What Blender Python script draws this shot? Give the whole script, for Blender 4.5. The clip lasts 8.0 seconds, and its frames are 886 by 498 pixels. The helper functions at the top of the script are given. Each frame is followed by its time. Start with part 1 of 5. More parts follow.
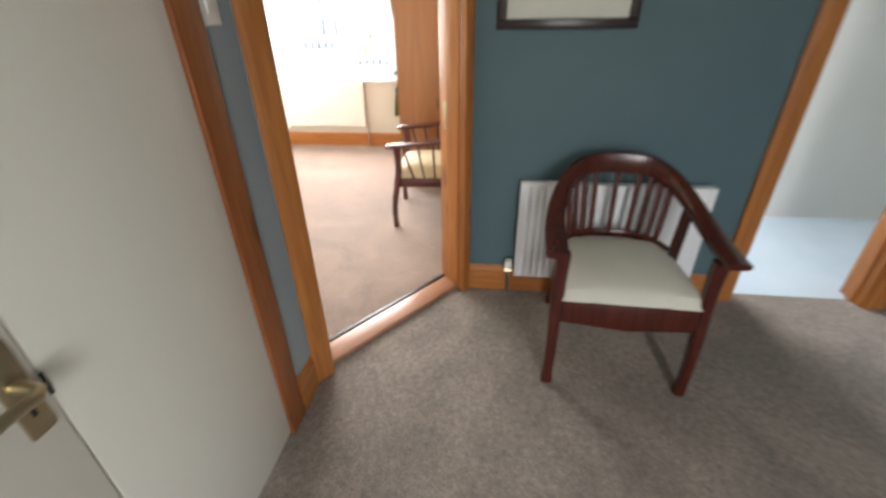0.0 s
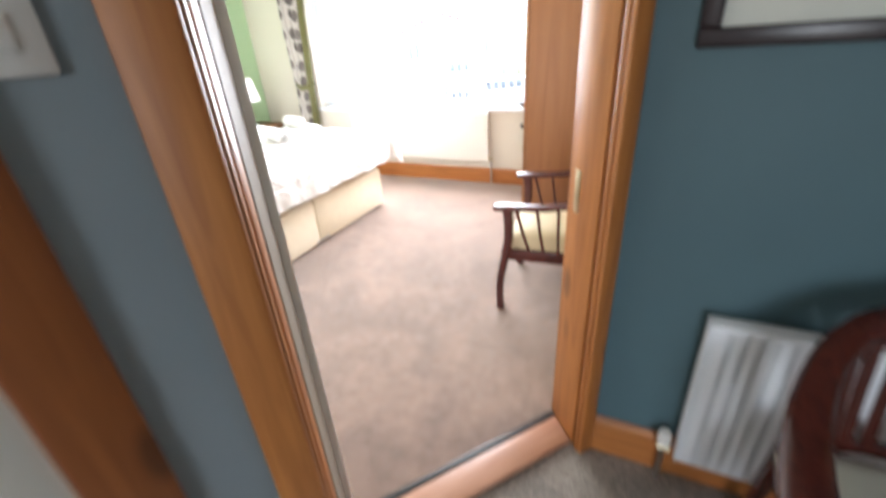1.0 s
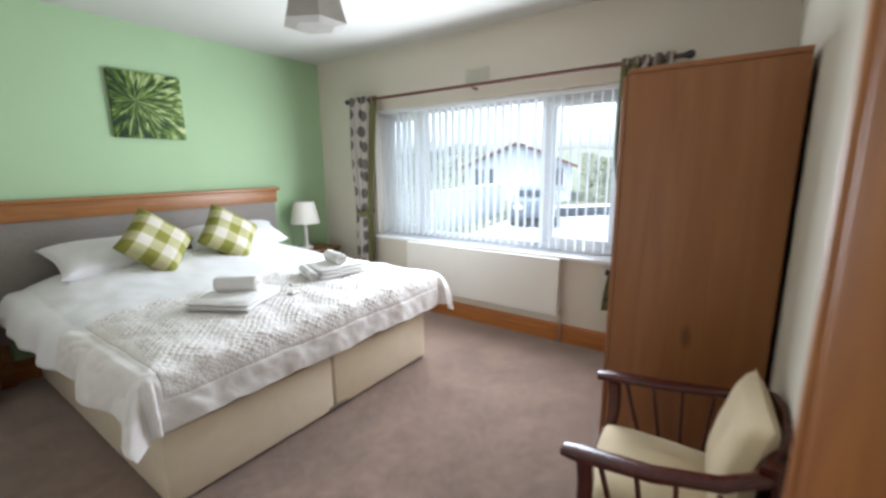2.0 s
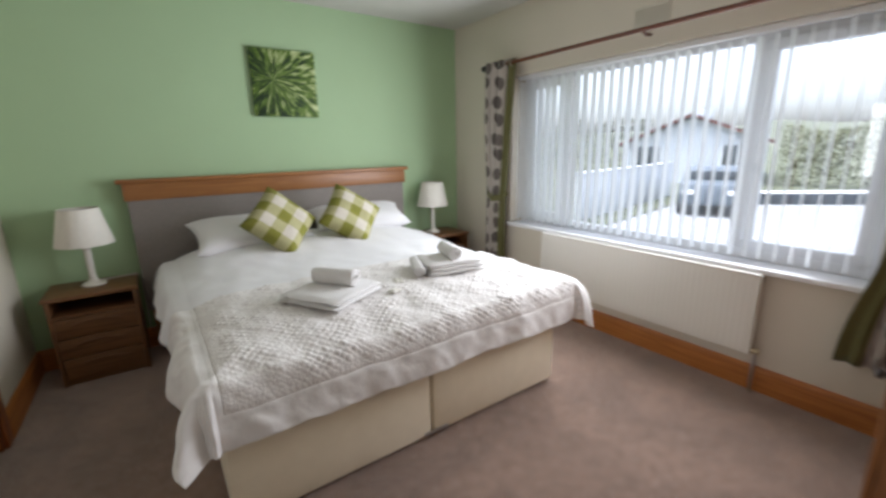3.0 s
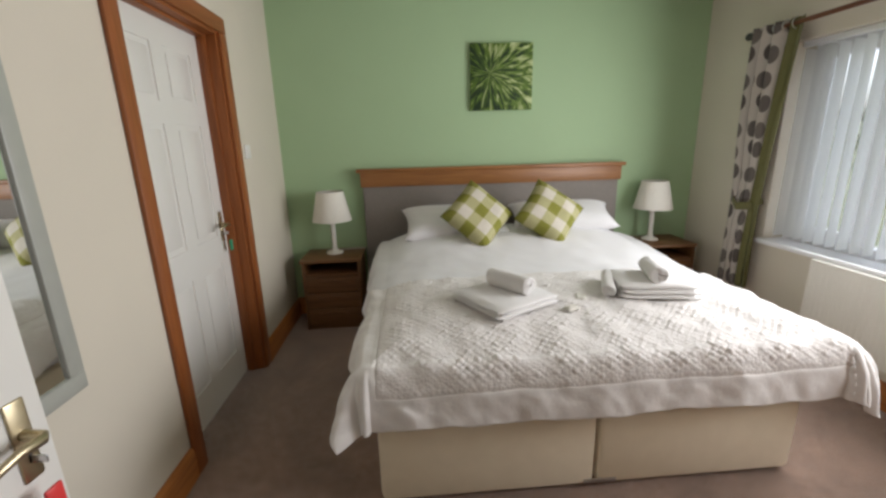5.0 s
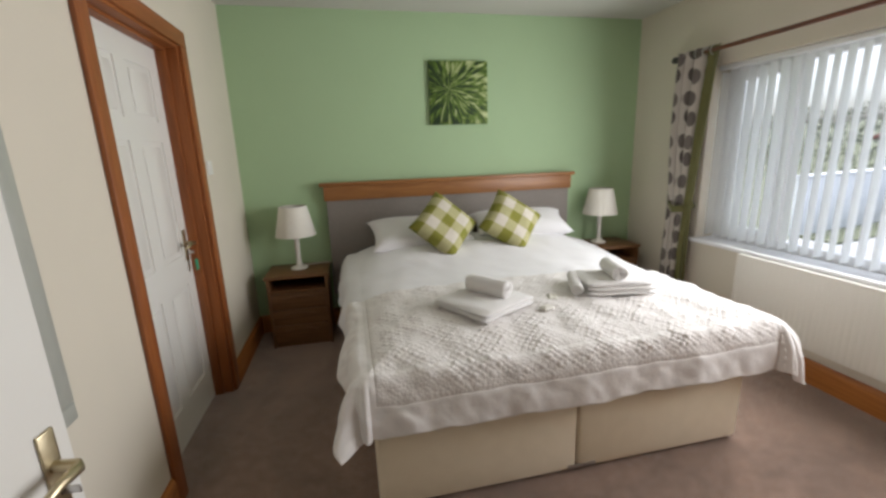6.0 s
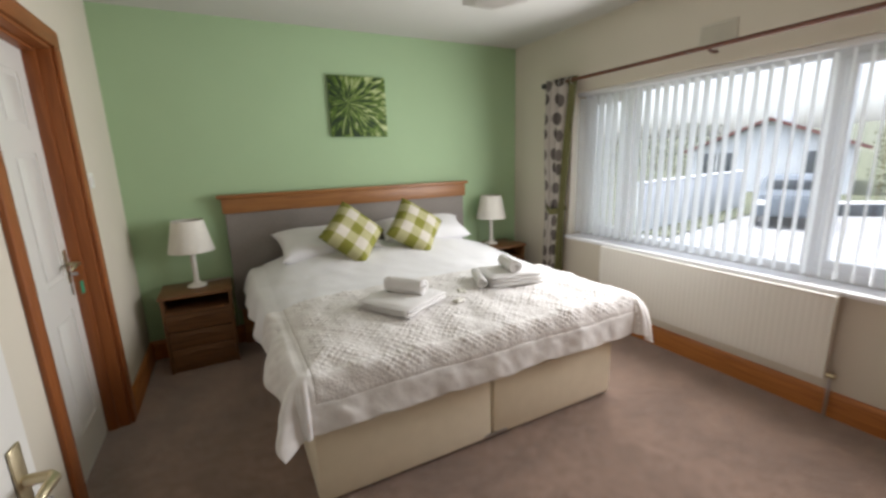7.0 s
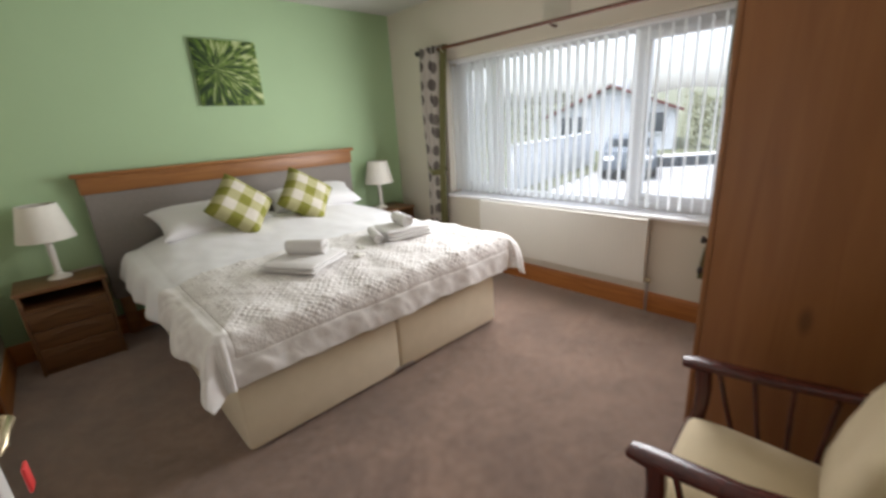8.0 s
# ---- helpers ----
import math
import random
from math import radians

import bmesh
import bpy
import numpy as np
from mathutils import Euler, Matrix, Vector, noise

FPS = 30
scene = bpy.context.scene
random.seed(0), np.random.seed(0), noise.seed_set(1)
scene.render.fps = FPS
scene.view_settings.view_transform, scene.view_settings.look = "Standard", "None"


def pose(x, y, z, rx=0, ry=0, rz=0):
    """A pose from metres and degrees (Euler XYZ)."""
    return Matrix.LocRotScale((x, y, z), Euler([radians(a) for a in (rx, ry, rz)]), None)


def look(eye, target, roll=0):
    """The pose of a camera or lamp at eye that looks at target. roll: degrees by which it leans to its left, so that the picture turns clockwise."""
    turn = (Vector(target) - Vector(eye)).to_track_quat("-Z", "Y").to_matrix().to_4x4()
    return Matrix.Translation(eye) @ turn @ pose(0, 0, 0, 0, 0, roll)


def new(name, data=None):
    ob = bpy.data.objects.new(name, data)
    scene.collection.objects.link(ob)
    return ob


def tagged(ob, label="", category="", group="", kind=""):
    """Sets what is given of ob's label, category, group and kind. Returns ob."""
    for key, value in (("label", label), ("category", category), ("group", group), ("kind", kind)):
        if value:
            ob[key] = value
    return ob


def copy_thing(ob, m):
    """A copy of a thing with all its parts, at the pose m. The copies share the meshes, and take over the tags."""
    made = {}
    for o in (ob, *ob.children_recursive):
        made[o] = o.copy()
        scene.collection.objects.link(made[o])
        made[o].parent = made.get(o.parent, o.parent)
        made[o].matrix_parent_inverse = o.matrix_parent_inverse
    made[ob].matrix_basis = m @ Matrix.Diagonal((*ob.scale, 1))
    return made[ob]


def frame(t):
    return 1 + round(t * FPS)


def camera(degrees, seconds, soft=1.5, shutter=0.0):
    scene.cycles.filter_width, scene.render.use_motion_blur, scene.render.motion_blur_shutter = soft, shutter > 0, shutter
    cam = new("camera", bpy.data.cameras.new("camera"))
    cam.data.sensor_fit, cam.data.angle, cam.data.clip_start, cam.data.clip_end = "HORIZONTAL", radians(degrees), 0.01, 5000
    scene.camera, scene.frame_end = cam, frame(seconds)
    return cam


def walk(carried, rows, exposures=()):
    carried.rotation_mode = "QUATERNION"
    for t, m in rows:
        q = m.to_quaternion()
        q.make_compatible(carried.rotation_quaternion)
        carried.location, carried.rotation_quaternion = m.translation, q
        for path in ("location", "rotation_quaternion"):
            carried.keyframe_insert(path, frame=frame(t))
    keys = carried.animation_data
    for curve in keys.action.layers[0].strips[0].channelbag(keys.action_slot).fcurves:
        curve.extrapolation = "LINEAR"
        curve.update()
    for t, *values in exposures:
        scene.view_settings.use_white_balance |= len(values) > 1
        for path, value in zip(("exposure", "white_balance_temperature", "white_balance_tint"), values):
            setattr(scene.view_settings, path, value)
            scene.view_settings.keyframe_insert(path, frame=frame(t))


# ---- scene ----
cam = camera(93.8, 8.0, soft=2.7, shutter=0.4)
PATH = [
    (0, (-4.728, -4.289, 1.338), (-3.0, -4.079, 0.352), -0.8),
    (0.3, (-4.462, -4.267, 1.308), (-2.848, -3.884, 0.19), -3.3),
    (0.5, (-4.328, -4.229, 1.308), (-2.744, -3.788, 0.169), -3.0),
    (0.7, (-4.182, -4.218, 1.3), (-2.604, -3.654, 0.208), -3.2),
    (0.9, (-3.975, -4.223, 1.305), (-2.389, -3.497, 0.327), -4.1),
    (1, (-3.903, -4.214, 1.328), (-2.304, -3.415, 0.431), -3.9),
    (1.1, (-3.83, -4.188, 1.358), (-2.213, -3.337, 0.544), -3.2),
    (1.2, (-3.75, -4.18, 1.373), (-2.129, -3.254, 0.656), -2.5),
    (1.4, (-3.609, -4.134, 1.43), (-1.973, -3.131, 0.866), -1.3),
    (1.5, (-3.542, -4.104, 1.436), (-1.901, -3.072, 0.945), -0.7),
    (1.6, (-3.464, -4.072, 1.434), (-1.818, -3.024, 0.996), -0.3),
    (1.7, (-3.402, -4.041, 1.444), (-1.753, -2.985, 1.038), -0.3),
    (2.8, (-2.787, -3.735, 1.414), (-1.557, -2.23, 0.944), -1.6),
    (3, (-2.725, -3.645, 1.416), (-1.618, -2.048, 0.943), -1.2),
    (3.5, (-2.653, -3.407, 1.436), (-1.934, -1.603, 0.956), -0.7),
    (4, (-2.587, -3.385, 1.453), (-2.262, -1.475, 0.956), -0.4),
    (4.2, (-2.554, -3.415, 1.449), (-2.333, -1.492, 0.946), -0.3),
    (5.3, (-2.471, -3.563, 1.457), (-2.335, -1.63, 0.96), -1.5),
    (5.5, (-2.508, -3.574, 1.467), (-2.311, -1.645, 0.977), -1.8),
    (6, (-2.665, -3.597, 1.471), (-2.259, -1.693, 1.012), -2.0),
    (6.5, (-2.803, -3.651, 1.478), (-2.137, -1.814, 1.05), -1.6),
    (7, (-2.854, -3.745, 1.485), (-1.958, -2.01, 1.055), -1.8),
    (7.5, (-2.952, -3.874, 1.46), (-1.837, -2.272, 1.026), -2.0),
    (8, (-3.032, -3.946, 1.444), (-1.736, -2.539, 0.861), -3.6),
]
walk(cam, [(t, look(eye, target, roll)) for t, eye, target, roll in PATH],
     [(0, 2.92, 6400, 10), (0.5, 2.92, 6250, 10), (0.7, 2.95, 6100, 10), (1.0, 2.95, 5750, 8), (1.5, 1.95, 5400, 6), (1.7, 1.65, 5500, 6), (2.8, 0.98, 5750, 10), (3.5, 0.74, 6200, 10),
      (5.5, 0.73, 6250, 10), (8.0, 0.93, 6250, 10)])

# ---- light ----
world = bpy.data.worlds.new("sky")
scene.world = world
world.use_nodes = True
wn = world.node_tree
sky = wn.nodes.new("ShaderNodeTexSky")
sky.sky_type, sky.sun_disc = "NISHITA", False
sky.sun_elevation, sky.sun_rotation = radians(77), radians(-58)
sky.air_density, sky.dust_density = 1.0, 5.0
overcast = wn.nodes.new("ShaderNodeHueSaturation")
overcast.inputs["Saturation"].default_value, overcast.inputs["Value"].default_value = 0.4, 2.3
wn.links.new(sky.outputs[0], overcast.inputs["Color"])
wn.links.new(overcast.outputs[0], wn.nodes["Background"].inputs[0])
wn.nodes["Background"].inputs[1].default_value = 0.15


def lamp(name, kind, m, energy, colour=(1, 1, 1), size=0.0, size_y=0.0, spread=180):
    data = bpy.data.lights.new(name, kind)
    data.energy, data.color = energy, colour
    if kind == "AREA":
        data.shape, data.size, data.size_y, data.spread = "RECTANGLE", size, size_y, radians(spread)
    elif kind == "SUN":
        data.angle = radians(size)
    ob = new(name, data)
    ob.matrix_world = m
    return ob


lamp("sun", "SUN", look((-1.6, 1.0, 8), (0, 0, 0)), 1.1, (1, 0.98, 0.95), 40)
lamp("window_daylight", "AREA", look((-0.012, -2.06, 1.38), (-2, -2.10, 1.31)), 35.0, (1.0, 0.96, 0.94), 2.0, 1.2, 165)
# the next lamp is fill added to brighten the hall; no known source stands there
lamp("added_hall_fill", "AREA", look((-6.95, -5.1, 1.5), (-4.4, -4.75, 0.2)), 4.9, (1.0, 0.96, 0.89), 0.75, 1.7)
lamp("bathroom_daylight", "AREA", look((-1.70, -5.25, 1.65), (-3.5, -6.0, 0.2)), 11.0, (0.96, 0.97, 1.0), 0.55, 0.8)


# ---- materials ----
def material(name, colour, rough=0.6, second=None, scale=6.0, amount=0.5, stretch=(1, 1, 1), bump=0.0, bump_scale=60.0,
             metal=0.0, sheen=0.0, fine=0.0, spec=0.5):
    m = bpy.data.materials.new(name)
    m.use_nodes = True
    n, l = m.node_tree.nodes, m.node_tree.links
    b = n["Principled BSDF"]
    b.inputs["Roughness"].default_value, b.inputs["Metallic"].default_value = rough, metal
    b.inputs["Specular IOR Level"].default_value = spec
    if sheen:
        b.inputs["Sheen Weight"].default_value = sheen
    co = n.new("ShaderNodeTexCoord")
    mp = n.new("ShaderNodeMapping")
    mp.inputs["Scale"].default_value = stretch
    l.new(co.outputs["Object"], mp.inputs[0])
    tex = n.new("ShaderNodeTexNoise")
    tex.inputs["Scale"].default_value, tex.inputs["Detail"].default_value = scale, 6
    l.new(mp.outputs[0], tex.inputs["Vector"])
    ramp = n.new("ShaderNodeValToRGB")
    ramp.color_ramp.elements[0].position, ramp.color_ramp.elements[1].position = 0.5 - amount / 2, 0.5 + amount / 2
    ramp.color_ramp.elements[0].color = (*colour, 1)
    ramp.color_ramp.elements[1].color = (*(second or [c * 0.9 for c in colour]), 1)
    l.new(tex.outputs[0], ramp.inputs[0])
    out = ramp.outputs[0]
    t2 = n.new("ShaderNodeTexNoise")
    t2.inputs["Scale"].default_value, t2.inputs["Detail"].default_value = bump_scale, 4
    l.new(mp.outputs[0], t2.inputs["Vector"])
    if fine:
        mix = n.new("ShaderNodeMix")
        mix.data_type, mix.blend_type = "RGBA", "OVERLAY"
        mix.inputs[0].default_value = fine
        l.new(out, mix.inputs[6])
        l.new(t2.outputs[0], mix.inputs[7])
        out = mix.outputs[2]
    l.new(out, b.inputs["Base Color"])
    if bump:
        bp = n.new("ShaderNodeBump")
        bp.inputs["Strength"].default_value, bp.inputs["Distance"].default_value = bump, 0.004
        l.new(t2.outputs[0], bp.inputs["Height"])
        l.new(bp.outputs[0], b.inputs["Normal"])
    return m


def wood(name, colour, dark, along="z", rough=0.4, knots=0.0, ring=9.0):
    """Grain that runs along one axis of the thing, with darker streaks and some knots."""
    m = bpy.data.materials.new(name)
    m.use_nodes = True
    n, l = m.node_tree.nodes, m.node_tree.links
    b = n["Principled BSDF"]
    b.inputs["Roughness"].default_value = rough
    co = n.new("ShaderNodeTexCoord")
    mp = n.new("ShaderNodeMapping")
    mp.inputs["Scale"].default_value = {"x": (0.07, 1, 1), "y": (1, 0.07, 1), "z": (1, 1, 0.07)}[along]
    l.new(co.outputs["Object"], mp.inputs[0])
    info = n.new("ShaderNodeObjectInfo")
    add = n.new("ShaderNodeVectorMath")
    l.new(mp.outputs[0], add.inputs[0])
    l.new(info.outputs["Random"], add.inputs[1])
    grain = n.new("ShaderNodeTexNoise")
    grain.inputs["Scale"].default_value, grain.inputs["Detail"].default_value, grain.inputs["Distortion"].default_value = ring * 3, 8, 1.5
    l.new(add.outputs[0], grain.inputs["Vector"])
    ramp = n.new("ShaderNodeValToRGB")
    ramp.color_ramp.elements[0].position, ramp.color_ramp.elements[1].position = 0.32, 0.7
    ramp.color_ramp.elements[0].color, ramp.color_ramp.elements[1].color = (*dark, 1), (*colour, 1)
    l.new(grain.outputs[0], ramp.inputs[0])
    out = ramp.outputs[0]
    if knots:
        vor = n.new("ShaderNodeTexVoronoi")
        mk = n.new("ShaderNodeMapping")
        mk.inputs["Scale"].default_value = {"x": (0.4, 1, 1), "y": (1, 0.4, 1), "z": (1, 1, 0.4)}[along]
        l.new(co.outputs["Object"], mk.inputs[0])
        vor.inputs["Scale"].default_value = 4.5
        l.new(mk.outputs[0], vor.inputs["Vector"])
        kr = n.new("ShaderNodeValToRGB")
        kr.color_ramp.elements[0].position, kr.color_ramp.elements[1].position = 0.06, 0.13
        kr.color_ramp.elements[0].color, kr.color_ramp.elements[1].color = (knots, knots, knots, 1), (0, 0, 0, 1)
        l.new(vor.outputs["Distance"], kr.inputs[0])
        mix = n.new("ShaderNodeMix")
        mix.data_type = "RGBA"
        l.new(kr.outputs[0], mix.inputs[0])
        l.new(out, mix.inputs[6])
        mix.inputs[7].default_value = (*[c * 0.45 for c in dark], 1)
        out = mix.outputs[2]
    l.new(out, b.inputs["Base Color"])
    bp = n.new("ShaderNodeBump")
    bp.inputs["Strength"].default_value, bp.inputs["Distance"].default_value = 0.15, 0.002
    l.new(grain.outputs[0], bp.inputs["Height"])
    l.new(bp.outputs[0], b.inputs["Normal"])
    return m


PINE, PINE_D = (0.48, 0.186, 0.042), (0.325, 0.110, 0.023)
# darker, redder copy of the pine, with shade put into its colour
PINE_SHADED, PINE_SHADED_D = (0.32, 0.103, 0.025), (0.215, 0.064, 0.015)
M = {
    "pine_x": wood("pine_x", PINE, PINE_D, "x", 0.48, 0.8), "pine_y": wood("pine_y", PINE, PINE_D, "y", 0.48, 0.8),
    "pine_z": wood("pine_z", PINE, PINE_D, "z", 0.48, 0.8),
    "wardrobe": wood("wardrobe_pine", (0.32, 0.134, 0.043), (0.255, 0.100, 0.031), "z", 0.42, 0.7, 4.0),
    "oak_x": wood("oak_x", (0.215, 0.104, 0.040), (0.13, 0.060, 0.022), "x", 0.45),
    "cornice": wood("cornice_wood", (0.34, 0.152, 0.045), (0.235, 0.096, 0.028), "x", 0.4),
    "mahogany": wood("mahogany", (0.085, 0.016, 0.010), (0.045, 0.009, 0.006), "z", 0.25),
    "green": material("green_paint", (0.385, 0.535, 0.315), 0.75, (0.37, 0.515, 0.30), 3, 0.6, bump=0.12, bump_scale=140),
    "cream": material("cream_paint", (0.65, 0.60, 0.50), 0.75, (0.62, 0.575, 0.48), 3, 0.6, bump=0.12, bump_scale=140),
    "teal": material("teal_paint", (0.078, 0.135, 0.152), 0.6, (0.070, 0.123, 0.140), 4, 0.6, bump=0.12, bump_scale=140),
    "blue_grey": material("blue_grey_paint", (0.31, 0.365, 0.39), 0.6, (0.29, 0.345, 0.37), 4, 0.6, bump=0.12, bump_scale=140),
    "white_wall": material("white_paint", (0.78, 0.77, 0.72), 0.7, (0.74, 0.73, 0.68), 3, 0.6, bump=0.1, bump_scale=140),
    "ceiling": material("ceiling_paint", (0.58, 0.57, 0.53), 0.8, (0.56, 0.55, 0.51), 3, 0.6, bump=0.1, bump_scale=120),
    "door_white": material("door_white_gloss", (0.76, 0.75, 0.71), 0.32, (0.72, 0.71, 0.67), 2, 0.6, (1, 1, 0.2), bump=0.06, bump_scale=90),
    "door_cream": material("door_cream_gloss", (0.80, 0.775, 0.69), 0.4, (0.77, 0.745, 0.66), 2, 0.6, (1, 1, 0.2), bump=0.06, bump_scale=90),
    "silver_grey": material("silver_grey_frame", (0.40, 0.41, 0.37), 0.35, (0.36, 0.37, 0.33), 12, 0.5),
    "upvc": material("white_window_plastic", (0.82, 0.83, 0.84), 0.3, (0.79, 0.80, 0.81), 3, 0.6),
    "radiator": material("radiator_enamel", (0.76, 0.74, 0.68), 0.35, (0.73, 0.71, 0.65), 3, 0.6),
    "divan": material("divan_damask", (0.84, 0.75, 0.565), 0.8, (0.79, 0.70, 0.52), 14, 0.5, bump=0.3, bump_scale=220, sheen=0.2),
    "linen": material("white_linen", (0.80, 0.80, 0.81), 0.85, (0.765, 0.765, 0.775), 5, 0.6, bump=0.25, bump_scale=25, sheen=0.2),
    "towel": material("white_towel", (0.84, 0.83, 0.81), 0.95, (0.78, 0.77, 0.75), 90, 0.6, bump=0.9, bump_scale=300, sheen=0.4),
    "grey_cloth": material("grey_headboard_cloth", (0.26, 0.235, 0.21), 0.9, (0.22, 0.20, 0.18), 60, 0.6, bump=0.5, bump_scale=400, sheen=0.3),
    "cream_cloth": material("cream_seat_cloth", (0.60, 0.485, 0.30), 0.8, (0.55, 0.44, 0.265), 12, 0.6, bump=0.4, bump_scale=300, sheen=0.2),
    "ivory_cloth": material("ivory_seat_cloth", (0.64, 0.62, 0.53), 0.7, (0.60, 0.58, 0.49), 8, 0.6, bump=0.3, bump_scale=250, sheen=0.2),
    "shade": material("lampshade_cloth", (0.80, 0.78, 0.70), 0.8, (0.76, 0.74, 0.66), 40, 0.6, bump=0.3, bump_scale=300),
    "lamp_white": material("lamp_white_paint", (0.78, 0.76, 0.69), 0.35, (0.74, 0.72, 0.65), 8, 0.6),
    "brass": material("brass", (0.62, 0.54, 0.37), 0.36, (0.46, 0.39, 0.25), 20, 0.6, metal=1.0),
    "steel": material("steel", (0.6, 0.6, 0.6), 0.3, (0.5, 0.5, 0.5), 20, 0.6, metal=1.0),
    "dark": material("dark_metal", (0.03, 0.03, 0.03), 0.4, (0.02, 0.02, 0.02), 20, 0.6),
    "red": material("red_plastic_tag", (0.70, 0.05, 0.05), 0.35, (0.62, 0.04, 0.04), 20, 0.6),
    "green_tag": material("green_plastic_tag", (0.05, 0.32, 0.17), 0.35, (0.04, 0.27, 0.14), 20, 0.6),
    "olive": material("olive_curtain_cloth", (0.135, 0.13, 0.042), 0.85, (0.115, 0.11, 0.035), 30, 0.6, bump=0.4, bump_scale=300, sheen=0.2),
    "rod": wood("rod_wood", (0.14, 0.045, 0.02), (0.085, 0.028, 0.012), "y", 0.35),
    "beige": material("beige_jamb", (0.30, 0.25, 0.19), 0.7, (0.27, 0.225, 0.17), 4, 0.6, bump=0.1, bump_scale=120),
    "shaded_pine_x": wood("shaded_pine_x", PINE_SHADED, PINE_SHADED_D, "x", 0.45, 0.8), "shaded_pine_z": wood("shaded_pine_z", PINE_SHADED, PINE_SHADED_D, "z", 0.45, 0.8),
    "threshold": wood("threshold_wood", (0.47, 0.245, 0.150), (0.36, 0.165, 0.09), "x", 0.38),
    "border": material("coverlet_border_cloth", (0.79, 0.77, 0.74), 0.85, (0.745, 0.725, 0.695), 8, 0.6, bump=0.3, bump_scale=60, sheen=0.2),
    "vent": material("vent_plastic", (0.60, 0.57, 0.48), 0.5, (0.56, 0.53, 0.45), 20, 0.6),
    "concrete": material("pale_concrete", (0.30, 0.305, 0.31), 0.9, (0.25, 0.255, 0.26), 1.5, 0.5, bump=0.3, bump_scale=30),
    "grass": material("grass", (0.080, 0.092, 0.052), 0.95, (0.10, 0.108, 0.066), 3, 0.5, bump=0.6, bump_scale=40),
    "render": material("white_render", (0.52, 0.545, 0.58), 0.85, (0.47, 0.495, 0.53), 1.5, 0.5, bump=0.3, bump_scale=40),
    "slate": material("roof_tiles", (0.13, 0.10, 0.10), 0.8, (0.09, 0.07, 0.07), 5, 0.5, bump=0.4, bump_scale=20),
    "fascia": material("dark_red_fascia", (0.10, 0.035, 0.032), 0.5, (0.13, 0.03, 0.025), 5, 0.5),
    "far_glass": material("far_window_glass", (0.05, 0.06, 0.07), 0.35, (0.04, 0.05, 0.06), 5, 0.5),
    "blue_paint": material("blue_vehicle_paint", (0.10, 0.12, 0.145), 0.55, (0.09, 0.11, 0.13), 5, 0.5),
    "tyre": material("tyre_rubber", (0.02, 0.02, 0.02), 0.8, (0.025, 0.025, 0.025), 20, 0.5),
    "hedge": material("hedge_leaves", (0.030, 0.038, 0.020), 0.9, (0.048, 0.058, 0.030), 4, 0.5, bump=0.8, bump_scale=20),
    "pale_hedge": material("pale_hedge_leaves", (0.10, 0.105, 0.048), 0.9, (0.065, 0.075, 0.034), 4, 0.5, bump=0.8, bump_scale=20),
    "hill": material("hill_grass", (0.125, 0.135, 0.095), 0.95, (0.10, 0.11, 0.08), 0.05, 0.5),
    "vinyl": material("pale_blue_vinyl", (0.52, 0.60, 0.66), 0.35, (0.47, 0.55, 0.61), 5, 0.5),
    "black_frame": material("dark_picture_frame", (0.03, 0.018, 0.018), 0.3, (0.02, 0.012, 0.012), 10, 0.5),
    "mat": material("picture_mount_card", (0.66, 0.66, 0.58), 0.8, (0.62, 0.62, 0.55), 8, 0.5),
    "print": material("faded_print", (0.30, 0.34, 0.24), 0.7, (0.58, 0.58, 0.50), 9, 0.35),
    "socket": material("white_socket_plastic", (0.78, 0.77, 0.73), 0.35, (0.75, 0.74, 0.70), 10, 0.5),
    "grey_lamp": material("grey_frosted_shade", (0.42, 0.40, 0.36), 0.4, (0.36, 0.34, 0.31), 14, 0.5),
}


def pile_shading(m):
    """Broad soft patches where the carpet's pile is trodden one way or the other."""
    n, l = m.node_tree.nodes, m.node_tree.links
    b = n["Principled BSDF"]
    co = n.new("ShaderNodeTexCoord")
    tex = n.new("ShaderNodeTexNoise")
    tex.inputs["Scale"].default_value, tex.inputs["Detail"].default_value, tex.inputs["Distortion"].default_value = 3.2, 5, 0.8
    l.new(co.outputs["Object"], tex.inputs["Vector"])
    ramp = n.new("ShaderNodeValToRGB")
    ramp.color_ramp.elements[0].position, ramp.color_ramp.elements[1].position = 0.36, 0.66
    ramp.color_ramp.elements[0].color, ramp.color_ramp.elements[1].color = (0.80, 0.80, 0.80, 1), (1.14, 1.13, 1.12, 1)
    l.new(tex.outputs[0], ramp.inputs[0])
    mix = n.new("ShaderNodeMix")
    mix.data_type, mix.blend_type = "RGBA", "MULTIPLY"
    mix.inputs[0].default_value = 1.0
    l.new(b.inputs["Base Color"].links[0].from_socket, mix.inputs[6])
    l.new(ramp.outputs[0], mix.inputs[7])
    l.new(mix.outputs[2], b.inputs["Base Color"])


def carpet_material():
    m = material("taupe_carpet", (0.315, 0.208, 0.154), 0.95, (0.205, 0.134, 0.097), 18.0, 0.5, bump=1.0, bump_scale=330, sheen=0.9, fine=0.6, spec=0.2)
    m.node_tree.nodes["Principled BSDF"].inputs["Sheen Roughness"].default_value = 0.4
    pile_shading(m)
    return m


M["carpet"] = carpet_material()
M["hall_carpet"] = material("hall_carpet", (0.30, 0.255, 0.215), 0.95, (0.185, 0.156, 0.13), 38.0, 0.5, bump=1.0, bump_scale=200, sheen=0.25, fine=0.9, spec=0.1)
pile_shading(M["hall_carpet"])


